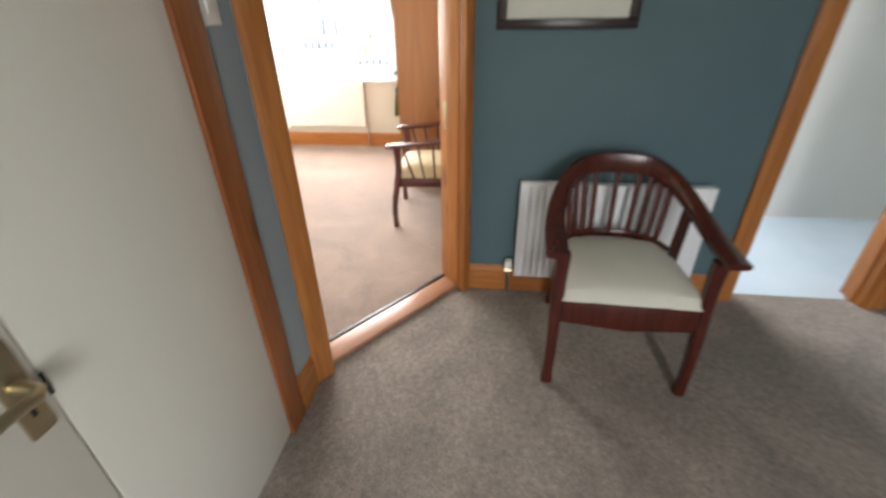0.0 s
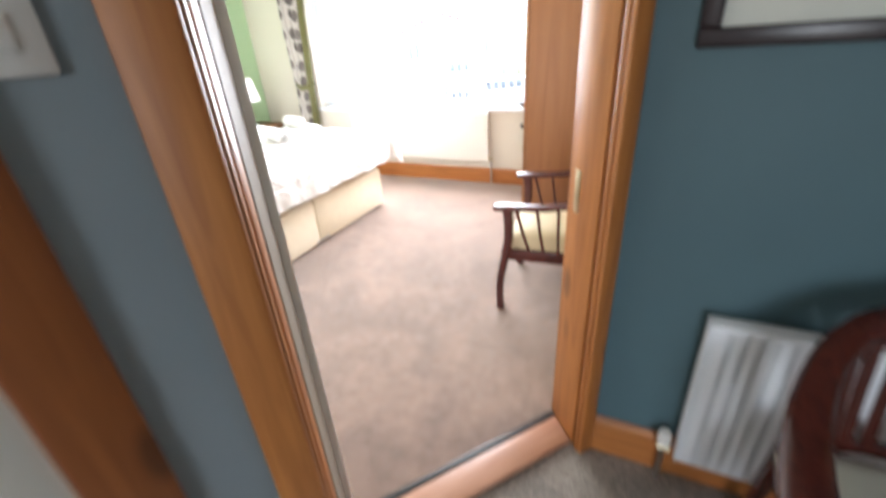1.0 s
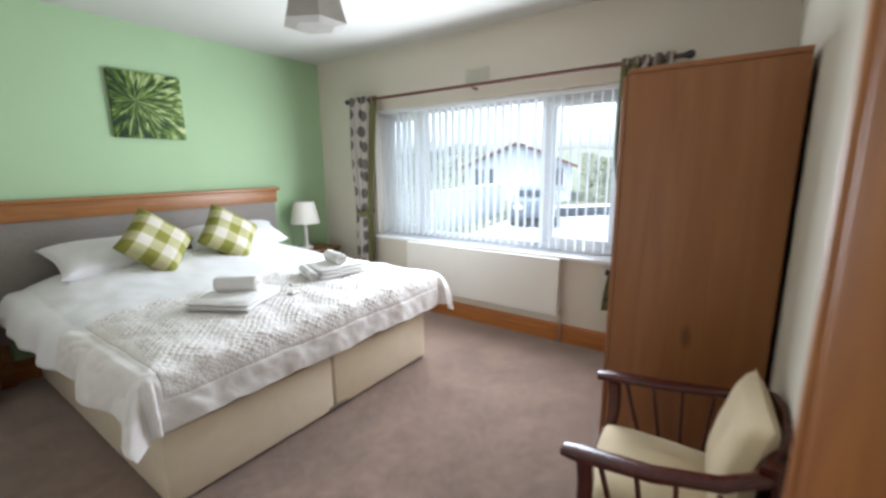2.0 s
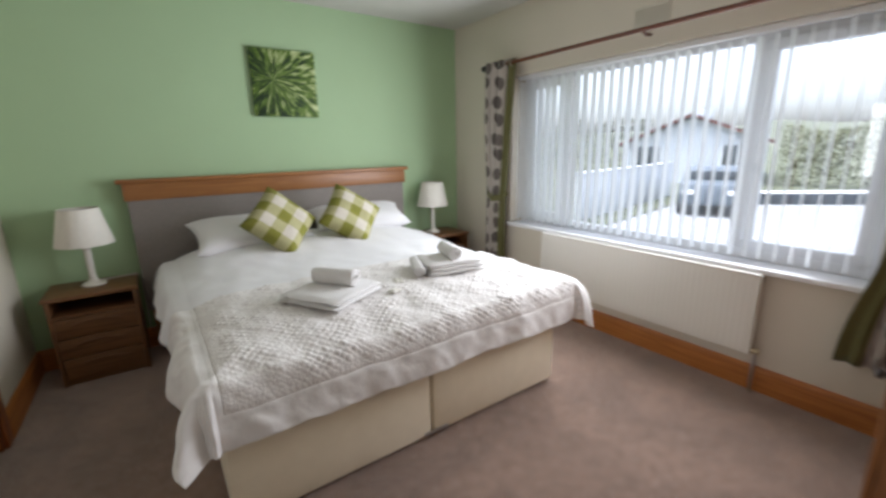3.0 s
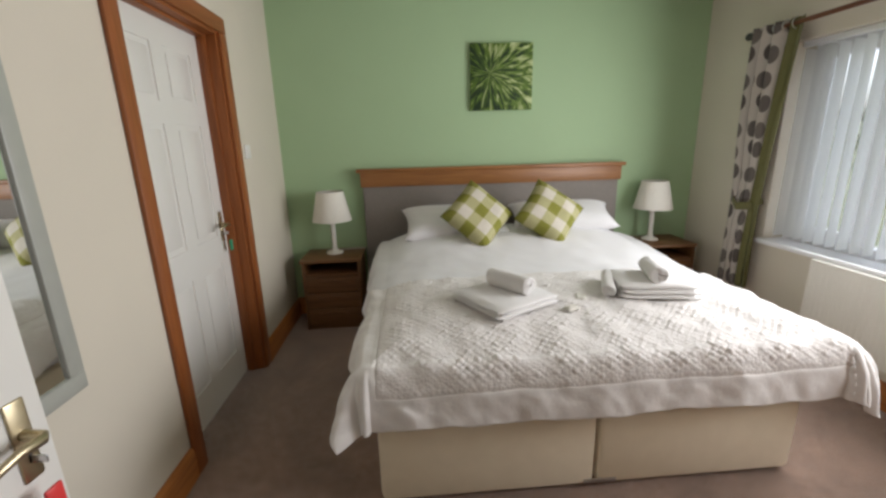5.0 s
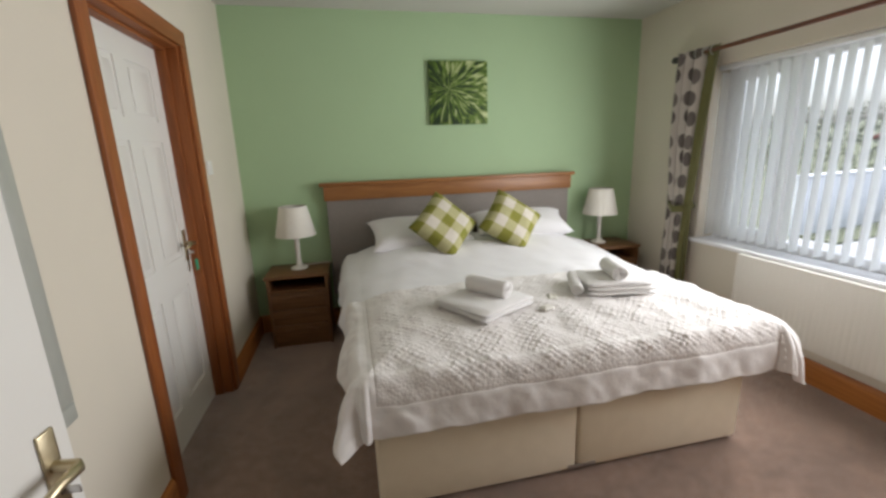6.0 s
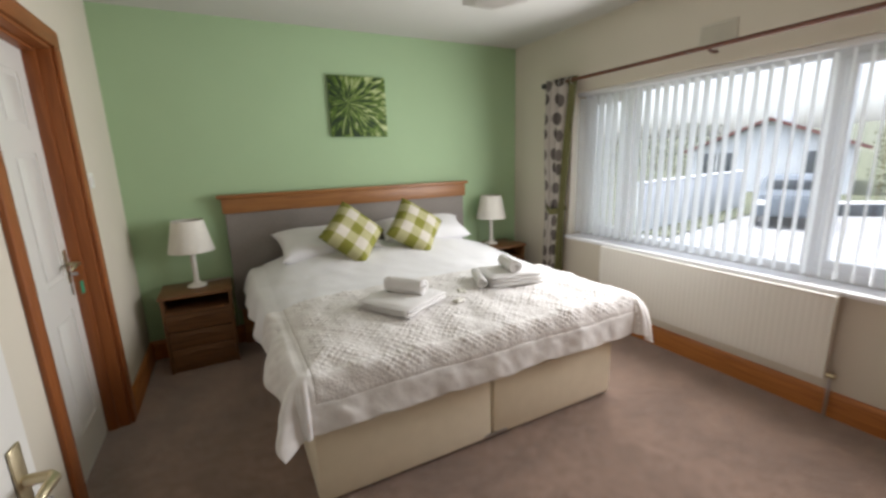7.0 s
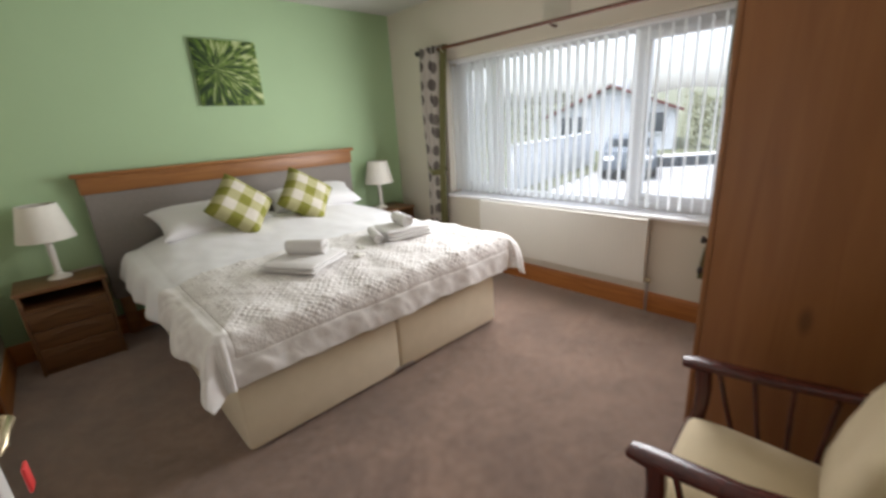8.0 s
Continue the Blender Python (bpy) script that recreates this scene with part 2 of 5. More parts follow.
def glass_material():
    m = bpy.data.materials.new("window_glass")
    m.use_nodes = True
    n, l = m.node_tree.nodes, m.node_tree.links
    n.remove(n["Principled BSDF"])
    tr, gl, mix = n.new("ShaderNodeBsdfTransparent"), n.new("ShaderNodeBsdfGlossy"), n.new("ShaderNodeMixShader")
    gl.inputs["Roughness"].default_value = 0.02
    mix.inputs[0].default_value = 0.06
    l.new(tr.outputs[0], mix.inputs[1])
    l.new(gl.outputs[0], mix.inputs[2])
    l.new(mix.outputs[0], n["Material Output"].inputs[0])
    return m


def mirror_material():
    m = bpy.data.materials.new("mirror_silver")
    m.use_nodes = True
    b = m.node_tree.nodes["Principled BSDF"]
    b.inputs["Base Color"].default_value = (0.86, 0.88, 0.87, 1)
    b.inputs["Metallic"].default_value, b.inputs["Roughness"].default_value = 1, 0.02
    return m


def check_material():
    """Woven check: lime and cream bands crossing, darker where two bands of lime meet."""
    m = bpy.data.materials.new("lime_check_cloth")
    m.use_nodes = True
    n, l = m.node_tree.nodes, m.node_tree.links
    b = n["Principled BSDF"]
    b.inputs["Roughness"].default_value = 0.9
    co = n.new("ShaderNodeTexCoord")
    sep = n.new("ShaderNodeSeparateXYZ")
    l.new(co.outputs["Object"], sep.inputs[0])

    def math_node(op, a, v):
        k = n.new("ShaderNodeMath")
        k.operation = op
        l.new(a, k.inputs[0])
        k.inputs[1].default_value = v
        return k.outputs[0]
    bands = []
    for axis in (0, 1):
        f = math_node("FRACT", math_node("ADD", math_node("MULTIPLY", sep.outputs[axis], 1 / 0.172), 10.25), 1)
        bands.append(math_node("LESS_THAN", f, 0.5))
    s = n.new("ShaderNodeMath")
    l.new(bands[0], s.inputs[0])
    l.new(bands[1], s.inputs[1])
    half = math_node("MULTIPLY", s.outputs[0], 0.5)
    ramp = n.new("ShaderNodeValToRGB")
    ramp.color_ramp.interpolation = "CONSTANT"
    e = ramp.color_ramp.elements
    e[0].color, e[1].color = (0.57, 0.535, 0.455, 1), (0.205, 0.205, 0.030, 1)
    e[1].position = 0.9
    mid = e.new(0.3)
    mid.color = (0.40, 0.38, 0.195, 1)
    l.new(half, ramp.inputs[0])
    tex = n.new("ShaderNodeTexNoise")
    tex.inputs["Scale"].default_value = 180
    l.new(co.outputs["Object"], tex.inputs["Vector"])
    mix = n.new("ShaderNodeMix")
    mix.data_type, mix.blend_type = "RGBA", "OVERLAY"
    mix.inputs[0].default_value = 0.35
    l.new(ramp.outputs[0], mix.inputs[6])
    l.new(tex.outputs[0], mix.inputs[7])
    l.new(mix.outputs[2], b.inputs["Base Color"])
    return m


def curtain_material():
    """Pale taupe cloth with rows of dark oval leaves, in the cloth's own UV (metres across and down)."""
    m = bpy.data.materials.new("leaf_curtain_cloth")
    m.use_nodes = True
    n, l = m.node_tree.nodes, m.node_tree.links
    b = n["Principled BSDF"]
    b.inputs["Roughness"].default_value = 0.9
    co = n.new("ShaderNodeTexCoord")
    mp = n.new("ShaderNodeMapping")
    mp.inputs["Scale"].default_value = (12.5, 6.6, 1)
    l.new(co.outputs["UV"], mp.inputs[0])
    vor = n.new("ShaderNodeTexVoronoi")
    vor.voronoi_dimensions = "2D"
    vor.inputs["Scale"].default_value, vor.inputs["Randomness"].default_value = 1.0, 0.35
    l.new(mp.outputs[0], vor.inputs["Vector"])
    ramp = n.new("ShaderNodeValToRGB")
    e = ramp.color_ramp.elements
    e[0].position, e[1].position = 0.33, 0.37
    e[0].color, e[1].color = (0.055, 0.045, 0.042, 1), (0.47, 0.43, 0.385, 1)
    l.new(vor.outputs["Distance"], ramp.inputs[0])
    mix = n.new("ShaderNodeMix")
    mix.data_type, mix.blend_type = "RGBA", "MIX"
    tint = n.new("ShaderNodeValToRGB")
    tint.color_ramp.elements[0].color, tint.color_ramp.elements[1].color = (0.06, 0.048, 0.046, 1), (0.17, 0.15, 0.135, 1)
    l.new(vor.outputs["Color"], tint.inputs[0])
    inv = n.new("ShaderNodeMath")
    inv.operation = "LESS_THAN"
    l.new(vor.outputs["Distance"], inv.inputs[0])
    inv.inputs[1].default_value = 0.35
    l.new(inv.outputs[0], mix.inputs[0])
    l.new(ramp.outputs[0], mix.inputs[6])
    l.new(tint.outputs[0], mix.inputs[7])
    l.new(mix.outputs[2], b.inputs["Base Color"])
    return m


def canvas_material():
    """Green seed-head burst: streaks that radiate from a point, dark at the heart, lime at the rim."""
    m = bpy.data.materials.new("green_burst_canvas")
    m.use_nodes = True
    n, l = m.node_tree.nodes, m.node_tree.links
    b = n["Principled BSDF"]
    b.inputs["Roughness"].default_value = 0.7
    co = n.new("ShaderNodeTexCoord")
    mp = n.new("ShaderNodeMapping")
    mp.inputs["Location"].default_value = (0.09, 0, -0.03)
    l.new(co.outputs["Object"], mp.inputs[0])
    sep = n.new("ShaderNodeSeparateXYZ")
    l.new(mp.outputs[0], sep.inputs[0])
    ang = n.new("ShaderNodeMath")
    ang.operation = "ARCTAN2"
    l.new(sep.outputs[2], ang.inputs[0])
    l.new(sep.outputs[0], ang.inputs[1])
    ln = n.new("ShaderNodeVectorMath")
    ln.operation = "LENGTH"
    l.new(mp.outputs[0], ln.inputs[0])
    comb = n.new("ShaderNodeCombineXYZ")
    am = n.new("ShaderNodeMath")
    am.operation = "MULTIPLY"
    l.new(ang.outputs[0], am.inputs[0])
    am.inputs[1].default_value = 8.0
    lm = n.new("ShaderNodeMath")
    lm.operation = "MULTIPLY"
    l.new(ln.outputs["Value"], lm.inputs[0])
    lm.inputs[1].default_value = 8.5
    l.new(am.outputs[0], comb.inputs[0])
    l.new(lm.outputs[0], comb.inputs[1])
    tex = n.new("ShaderNodeTexNoise")
    tex.inputs["Scale"].default_value, tex.inputs["Detail"].default_value, tex.inputs["Distortion"].default_value = 1.0, 4, 0.6
    l.new(comb.outputs[0], tex.inputs["Vector"])
    ramp = n.new("ShaderNodeValToRGB")
    e = ramp.color_ramp.elements
    e[0].position, e[0].color = 0.43, (0.008, 0.030, 0.005, 1)
    e[1].position, e[1].color = 0.71, (0.52, 0.58, 0.30, 1)
    a = e.new(0.56)
    a.color = (0.105, 0.185, 0.016, 1)
    drift = n.new("ShaderNodeMath")
    drift.operation = "MULTIPLY_ADD"
    l.new(sep.outputs[0], drift.inputs[0])
    drift.inputs[1].default_value = 0.22
    l.new(tex.outputs[0], drift.inputs[2])
    l.new(drift.outputs[0], ramp.inputs[0])
    l.new(ramp.outputs[0], b.inputs["Base Color"])
    return m


def quilt_material():
    """White coverlet with raised diamond stitching and puckers."""
    m = material("quilted_coverlet", (0.79, 0.765, 0.735), 0.9, (0.72, 0.695, 0.665), 30, 0.6, sheen=0.2)
    n, l = m.node_tree.nodes, m.node_tree.links
    b = n["Principled BSDF"]
    co = n.new("ShaderNodeTexCoord")
    mp = n.new("ShaderNodeMapping")
    mp.inputs["Rotation"].default_value = (0, 0, radians(45))
    l.new(co.outputs["UV"], mp.inputs[0])
    vor = n.new("ShaderNodeTexVoronoi")
    vor.voronoi_dimensions, vor.distance = "2D", "CHEBYCHEV"
    vor.inputs["Scale"].default_value, vor.inputs["Randomness"].default_value = 62, 0.7
    l.new(mp.outputs[0], vor.inputs["Vector"])
    no = n.new("ShaderNodeTexNoise")
    no.inputs["Scale"].default_value = 60
    l.new(co.outputs["UV"], no.inputs["Vector"])
    ad = n.new("ShaderNodeMath")
    ad.operation = "MULTIPLY_ADD"
    l.new(no.outputs[0], ad.inputs[0])
    ad.inputs[1].default_value = 0.55
    l.new(vor.outputs["Distance"], ad.inputs[2])
    bp = n.new("ShaderNodeBump")
    bp.invert = True
    bp.inputs["Strength"].default_value, bp.inputs["Distance"].default_value = 0.35, 0.006
    l.new(ad.outputs[0], bp.inputs["Height"])
    l.new(bp.outputs[0], b.inputs["Normal"])
    return m


def vane_material():
    """Thin blind cloth that lets part of the daylight through."""
    m = material("blind_vane", (0.86, 0.87, 0.88), 0.85, (0.83, 0.84, 0.85), 40, 0.6, bump=0.2, bump_scale=200)
    n, l = m.node_tree.nodes, m.node_tree.links
    tr, mix = n.new("ShaderNodeBsdfTranslucent"), n.new("ShaderNodeMixShader")
    tr.inputs[0].default_value = (0.96, 0.975, 0.99, 1)
    mix.inputs[0].default_value = 0.92
    l.new(n["Principled BSDF"].outputs[0], mix.inputs[1])
    l.new(tr.outputs[0], mix.inputs[2])
    l.new(mix.outputs[0], n["Material Output"].inputs[0])
    return m


M["vane"] = vane_material()
M["glass"], M["mirror"], M["check"] = glass_material(), mirror_material(), check_material()
M["curtain"], M["canvas"], M["quilt"] = curtain_material(), canvas_material(), quilt_material()


# ---- mesh tools ----
def box(bm, x0, y0, z0, x1, y1, z1, bevel=0.0, m=None):
    """A box with bevelled edges, added to bm, turned by m."""
    t = Matrix.Translation(((x0 + x1) / 2, (y0 + y1) / 2, (z0 + z1) / 2)) @ Matrix.Diagonal((abs(x1 - x0), abs(y1 - y0), abs(z1 - z0), 1))
    made = bmesh.ops.create_cube(bm, size=1, matrix=t)
    if bevel:
        edges = {e for v in made["verts"] for e in v.link_edges}
        made = bmesh.ops.bevel(bm, geom=list(edges), offset=bevel, segments=2, affect="EDGES", profile=0.5)
    if m:
        bmesh.ops.transform(bm, matrix=m, verts=list({v for v in made["verts"]}))
    return bm


def one_box(*a, **k):
    return box(bmesh.new(), *a, **k)


def lathe(bm, profile, steps=24, m=None):
    """A turned form round z from (radius, height) pairs."""
    rings = []
    for r, z in profile:
        rings.append([bm.verts.new((r * math.cos(2 * math.pi * i / steps), r * math.sin(2 * math.pi * i / steps), z)) for i in range(steps)])
    for a, b in zip(rings, rings[1:]):
        for i in range(steps):
            bm.faces.new((a[i], a[(i + 1) % steps], b[(i + 1) % steps], b[i]))
    for ring, flip in ((rings[0], True), (rings[-1], False)):
        if profile[0 if flip else -1][0] > 1e-4:
            bm.faces.new(ring[::-1] if flip else ring)
    if m:
        bmesh.ops.transform(bm, matrix=m, verts=[v for ring in rings for v in ring])
    return bm


def sweep(bm, points, sizes, up=(0, 0, 1), sides=8, square=1.0):
    """A bar of rounded section along points; sizes gives (half width, half height) at each."""
    pts = [Vector(p) for p in points]
    rings = []
    for i, p in enumerate(pts):
        d = (pts[min(i + 1, len(pts) - 1)] - pts[max(i - 1, 0)]).normalized()
        side = d.cross(Vector(up))
        side = side.normalized() if side.length > 1e-4 else Vector((1, 0, 0))
        top = side.cross(d).normalized()
        w, h = sizes[i] if isinstance(sizes, list) else sizes
        ring = []
        for k in range(sides):
            a = 2 * math.pi * (k + 0.5) / sides
            c, s = math.cos(a), math.sin(a)
            c, s = math.copysign(abs(c) ** square, c), math.copysign(abs(s) ** square, s)
            ring.append(bm.verts.new(p + side * (w * c) + top * (h * s)))
        rings.append(ring)
    for a, b in zip(rings, rings[1:]):
        for k in range(sides):
            bm.faces.new((a[k], a[(k + 1) % sides], b[(k + 1) % sides], b[k]))
    bm.faces.new(rings[0][::-1])
    bm.faces.new(rings[-1])
    return bm


def sheet(bm, f, nu, nv, uv=None):
    """A surface of nu by nv cells from f(i / nu, j / nv)."""
    grid = [[bm.verts.new(f(i / nu, j / nv)) for j in range(nv + 1)] for i in range(nu + 1)]
    layer = bm.loops.layers.uv.verify() if uv else None
    for i in range(nu):
        for j in range(nv):
            q = ((i, j), (i + 1, j), (i + 1, j + 1), (i, j + 1))
            face = bm.faces.new([grid[a][b] for a, b in q])
            if uv:
                for loop, (a, b) in zip(face.loops, q):
                    loop[layer].uv = uv(a / nu, b / nv)
    return bm


def mesh_of(name, bm, mat, smooth=True, angle=40):
    bmesh.ops.recalc_face_normals(bm, faces=bm.faces)
    me = bpy.data.meshes.new(name)
    bm.to_mesh(me)
    bm.free()
    me.materials.append(mat)
    if smooth:
        me.shade_smooth()
        me.set_sharp_from_angle(angle=radians(angle))
    return me


def thing(name, label, category, at=None, group="", kind=""):
    ob = new(name)
    ob.empty_display_size = 0.1
    if at is not None:
        ob.matrix_world = at
    return tagged(ob, label, category, group, kind)


def solo(name, bm, mat, label, category, kind="", at=None, group="", smooth=True, angle=40):
    ob = new(name, mesh_of(name, bm, mat, smooth, angle))
    if at is not None:
        ob.matrix_world = at
    return tagged(ob, label, category, group, kind)


def part(name, bm, mat, parent, label="", at=None, smooth=True, angle=40):
    ob = new(name, mesh_of(name, bm, mat, smooth, angle))
    ob.parent = parent
    if at is not None:
        ob.matrix_basis = at
    return tagged(ob, label)


def prism(bm, outline, z0, z1):
    """An upright prism over an outline in plan."""
    low, high = [bm.verts.new((x, y, z0)) for x, y in outline], [bm.verts.new((x, y, z1)) for x, y in outline]
    bm.faces.new(low[::-1])
    bm.faces.new(high)
    for i in range(len(outline)):
        k = (i + 1) % len(outline)
        bm.faces.new((low[i], low[k], high[k], high[i]))
    return bm


# ---- the plan ----
CEIL = 2.56
U, N = Vector((0.792, -0.611, 0)), Vector((0.611, 0.792, 0))
DOORWAY = Matrix.Translation((-3.067, -3.976, 0)) @ Matrix(((U.x, N.x, 0, 0), (U.y, N.y, 0, 0), (0, 0, 1, 0), (0, 0, 0, 1)))
SKEW = Matrix(((1, 0.235, 0, 0), (0, 1, 0, 0), (0, 0, 1, 0), (0, 0, 0, 1)))  # its jambs stand askew to its face
DEEP = 0.165


def dw(s, d):
    p = DOORWAY @ SKEW @ Vector((s, d, 0))
    return (p.x, p.y)


S0, S1, HEAD = -0.551, 0.3165, 2.05
P1, P2, R1, R2 = dw(-0.62, 0), dw(0.355, 0), dw(-0.738, DEEP), dw(0.460, DEEP)


def structure(name, bm, mat, label, category, smooth=False):
    return solo(name, bm, mat, label, category, "structure", smooth=smooth)


# floors
structure("floor_bedroom", prism(bmesh.new(), [(-3.7, 0.1), (0.1, 0.1), (0.1, -4.25), dw(0.445, 0.11), dw(-0.753, 0.11), (-3.7, -3.3)][::-1], -0.1, 0),
          M["carpet"], "soft taupe brown fitted carpet with worn patches", "carpet")
structure("floor_hall", prism(bmesh.new(), [(-7.1, -3.4), dw(-0.753, 0.11), dw(0.445, 0.11), (-2.72, -4.35), (-2.72, -6.6), (-7.1, -6.6)][::-1], -0.1, -0.002),
          M["hall_carpet"], "grey brown speckled hall carpet", "carpet")
structure("floor_bathroom", one_box(-2.72, -8, -0.1, -1.5, -4.35, -0.004), M["vinyl"], "pale blue grey vinyl bathroom floor", "floor")
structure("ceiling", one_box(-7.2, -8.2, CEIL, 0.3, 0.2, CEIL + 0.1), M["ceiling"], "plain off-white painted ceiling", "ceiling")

# bedroom walls
WY0, WY1, WZ0, WZ1 = -0.84, -3.28, 0.73, 2.01
structure("wall_green", one_box(-3.8, 0, -0.02, 0.3, 0.15, CEIL), M["green"], "soft green painted wall behind the bed", "wall")
bm = bmesh.new()
for a in ((0, -4.3, -0.02, 0.3, 0, WZ0), (0, -4.3, WZ1, 0.3, 0, CEIL), (0, WY0, WZ0, 0.3, 0, WZ1), (0, -4.3, WZ0, 0.3, WY1, WZ1)):
    box(bm, *a)
structure("wall_window", bm, M["cream"], "cream painted wall with a wide window", "wall")
BY0, BY1, BHEAD = -0.915, -1.80, 2.085
bm = bmesh.new()
for a in ((-3.7, BY0, -0.02, -3.52, 0, CEIL), (-3.7, BY1, BHEAD, -3.52, BY0, CEIL), (-3.7, -3.45, -0.02, -3.52, BY1, CEIL)):
    box(bm, *a)
structure("wall_left", bm, M["cream"], "cream painted wall with a panelled door", "wall")
structure("wall_front", prism(bmesh.new(), [(R2[0], -4.15), (0.3, -4.15), (0.3, -4.3), (R2[0] - 0.1, -4.3)][::-1], -0.02, CEIL), M["cream"],
          "cream painted wall behind the wardrobe", "wall")
bm = bmesh.new()
prism(bm, [dw(S0, 0.082), dw(S0, DEEP), R1, dw(-0.678, 0.082)], -0.02, CEIL)
prism(bm, [dw(S1, 0.082), dw(0.407, 0.082), R2, dw(S1, DEEP)], -0.02, CEIL)
prism(bm, [dw(S0, 0.082), dw(S1, 0.082), dw(S1, DEEP), dw(S0, DEEP)], HEAD, CEIL)
structure("wall_angled_inner", bm, M["cream"], "cream inner face of the slanting doorway wall", "wall")

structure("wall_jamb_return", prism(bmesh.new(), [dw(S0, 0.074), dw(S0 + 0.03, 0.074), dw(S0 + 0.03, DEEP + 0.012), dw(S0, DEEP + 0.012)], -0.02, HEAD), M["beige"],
          "beige return of the doorway beside the hinges", "door jamb")

# hall walls
bm = bmesh.new()
prism(bm, [dw(S1, 0), P2, dw(0.407, 0.082), dw(S1, 0.082)], -0.02, CEIL)
prism(bm, [dw(S0, 0), dw(S1, 0), dw(S1, 0.082), dw(S0, 0.082)], HEAD, CEIL)
structure("wall_angled_outer", bm, M["teal"], "dark teal hall face of the slanting doorway wall", "wall")
AX0, AX1, WA = -5.12, -3.797, -3.60
bm = bmesh.new()
for a in ((-7.1, WA, -0.02, AX0, -3.46, CEIL), (AX0, WA, 2.05, AX1, -3.46, CEIL), (AX1, WA, -0.02, P1[0], -3.46, CEIL)):
    box(bm, *a)
prism(bm, [P1, dw(S0, 0), dw(S0, 0.082), dw(-0.678, 0.082)], -0.02, CEIL)
structure("wall_hall_north", bm, M["blue_grey"], "blue grey painted hall wall beside the white doors", "wall")
HX, D2A, D2B = -2.786, -5.555, -6.235
bm = bmesh.new()
for a in ((HX, D2A, -0.02, -2.65, P2[1], CEIL), (HX, D2B, 2.05, -2.65, D2A, CEIL), (HX, -6.6, -0.02, -2.65, D2B, CEIL)):
    box(bm, *a)
structure("wall_hall_east", bm, M["teal"], "dark teal hall wall with a radiator and picture", "wall")
structure("wall_hall_south", one_box(-7.1, -6.75, -0.02, HX, -6.6, CEIL), M["teal"], "teal hall wall behind the camera", "wall")
# unseen end wall; its opening is added to go with the hall's fill lamp
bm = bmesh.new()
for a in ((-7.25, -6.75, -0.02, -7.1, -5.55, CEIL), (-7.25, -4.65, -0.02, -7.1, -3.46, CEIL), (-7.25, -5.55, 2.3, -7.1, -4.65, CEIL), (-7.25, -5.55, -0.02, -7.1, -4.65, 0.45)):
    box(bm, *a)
structure("wall_hall_west", bm, M["white_wall"], "unseen hall end wall with an opening added for the fill lamp", "wall")
structure("wall_bathroom_east", one_box(-1.66, -8, -0.02, -1.5, -4.35, CEIL), M["white_wall"], "plain white bathroom wall", "wall")
structure("wall_bathroom_north", one_box(-2.65, -4.5, -0.02, -1.66, -4.35, CEIL), M["white_wall"], "plain white bathroom end wall", "wall")
structure("wall_bathroom_south", one_box(-2.79, -8.1, -0.02, -1.5, -8, CEIL), M["white_wall"], "plain white bathroom far wall", "wall")
structure("wall_bathroom_west", one_box(-2.79, -8, -0.02, -2.65, -6.75, CEIL), M["white_wall"], "plain white bathroom side wall", "wall")

# skirting boards, one moulded length a wall
SKH, SKT = 0.15, 0.02


def skirting(a, b):
    """A pine skirting board from a to b in plan; the room lies to the left of the way."""
    a, b = Vector((*a, 0)), Vector((*b, 0))
    length = (b - a).length
    x = (b - a) / length
    y = Vector((-x.y, x.x, 0))
    bm = bmesh.new()
    prof = [(0, 0), (SKT, 0), (SKT, SKH - 0.03), (SKT - 0.004, SKH - 0.012), (SKT - 0.012, SKH), (0, SKH)]
    ends = [[bm.verts.new((s, d, z)) for d, z in prof] for s in (0, length)]
    for i in range(len(prof)):
        k = (i + 1) % len(prof)
        bm.faces.new((ends[0][i], ends[0][k], ends[1][k], ends[1][i]))
    bm.faces.new(ends[0])
    bm.faces.new(ends[1][::-1])
    m = Matrix(((x.x, y.x, 0, a.x), (x.y, y.y, 0, a.y), (0, 0, 1, 0), (0, 0, 0, 1)))
    solo("baseboard", bm, M["pine_x"], "orange varnished pine skirting board", "skirting board", "structure", m, smooth=False)


skirting((0, -4.15), (0, 0))
skirting((0, -0.0), (-3.52, 0.0))
skirting((-3.52, 0), (-3.52, BY0 + 0.075))
skirting((-3.52, BY1 - 0.075), (-3.52, R1[1]))
skirting((-3.52, R1[1]), dw(S0 - 0.08, DEEP))
skirting(dw(S1 + 0.08, DEEP), R2)
skirting((R2[0], -4.15), (0, -4.15))
skirting(P1, (AX1 + 0.10, WA))
skirting((HX, D2A + 0.08), (HX, P2[1]))
skirting((AX0 - 0.1, WA), (-7.1, WA))


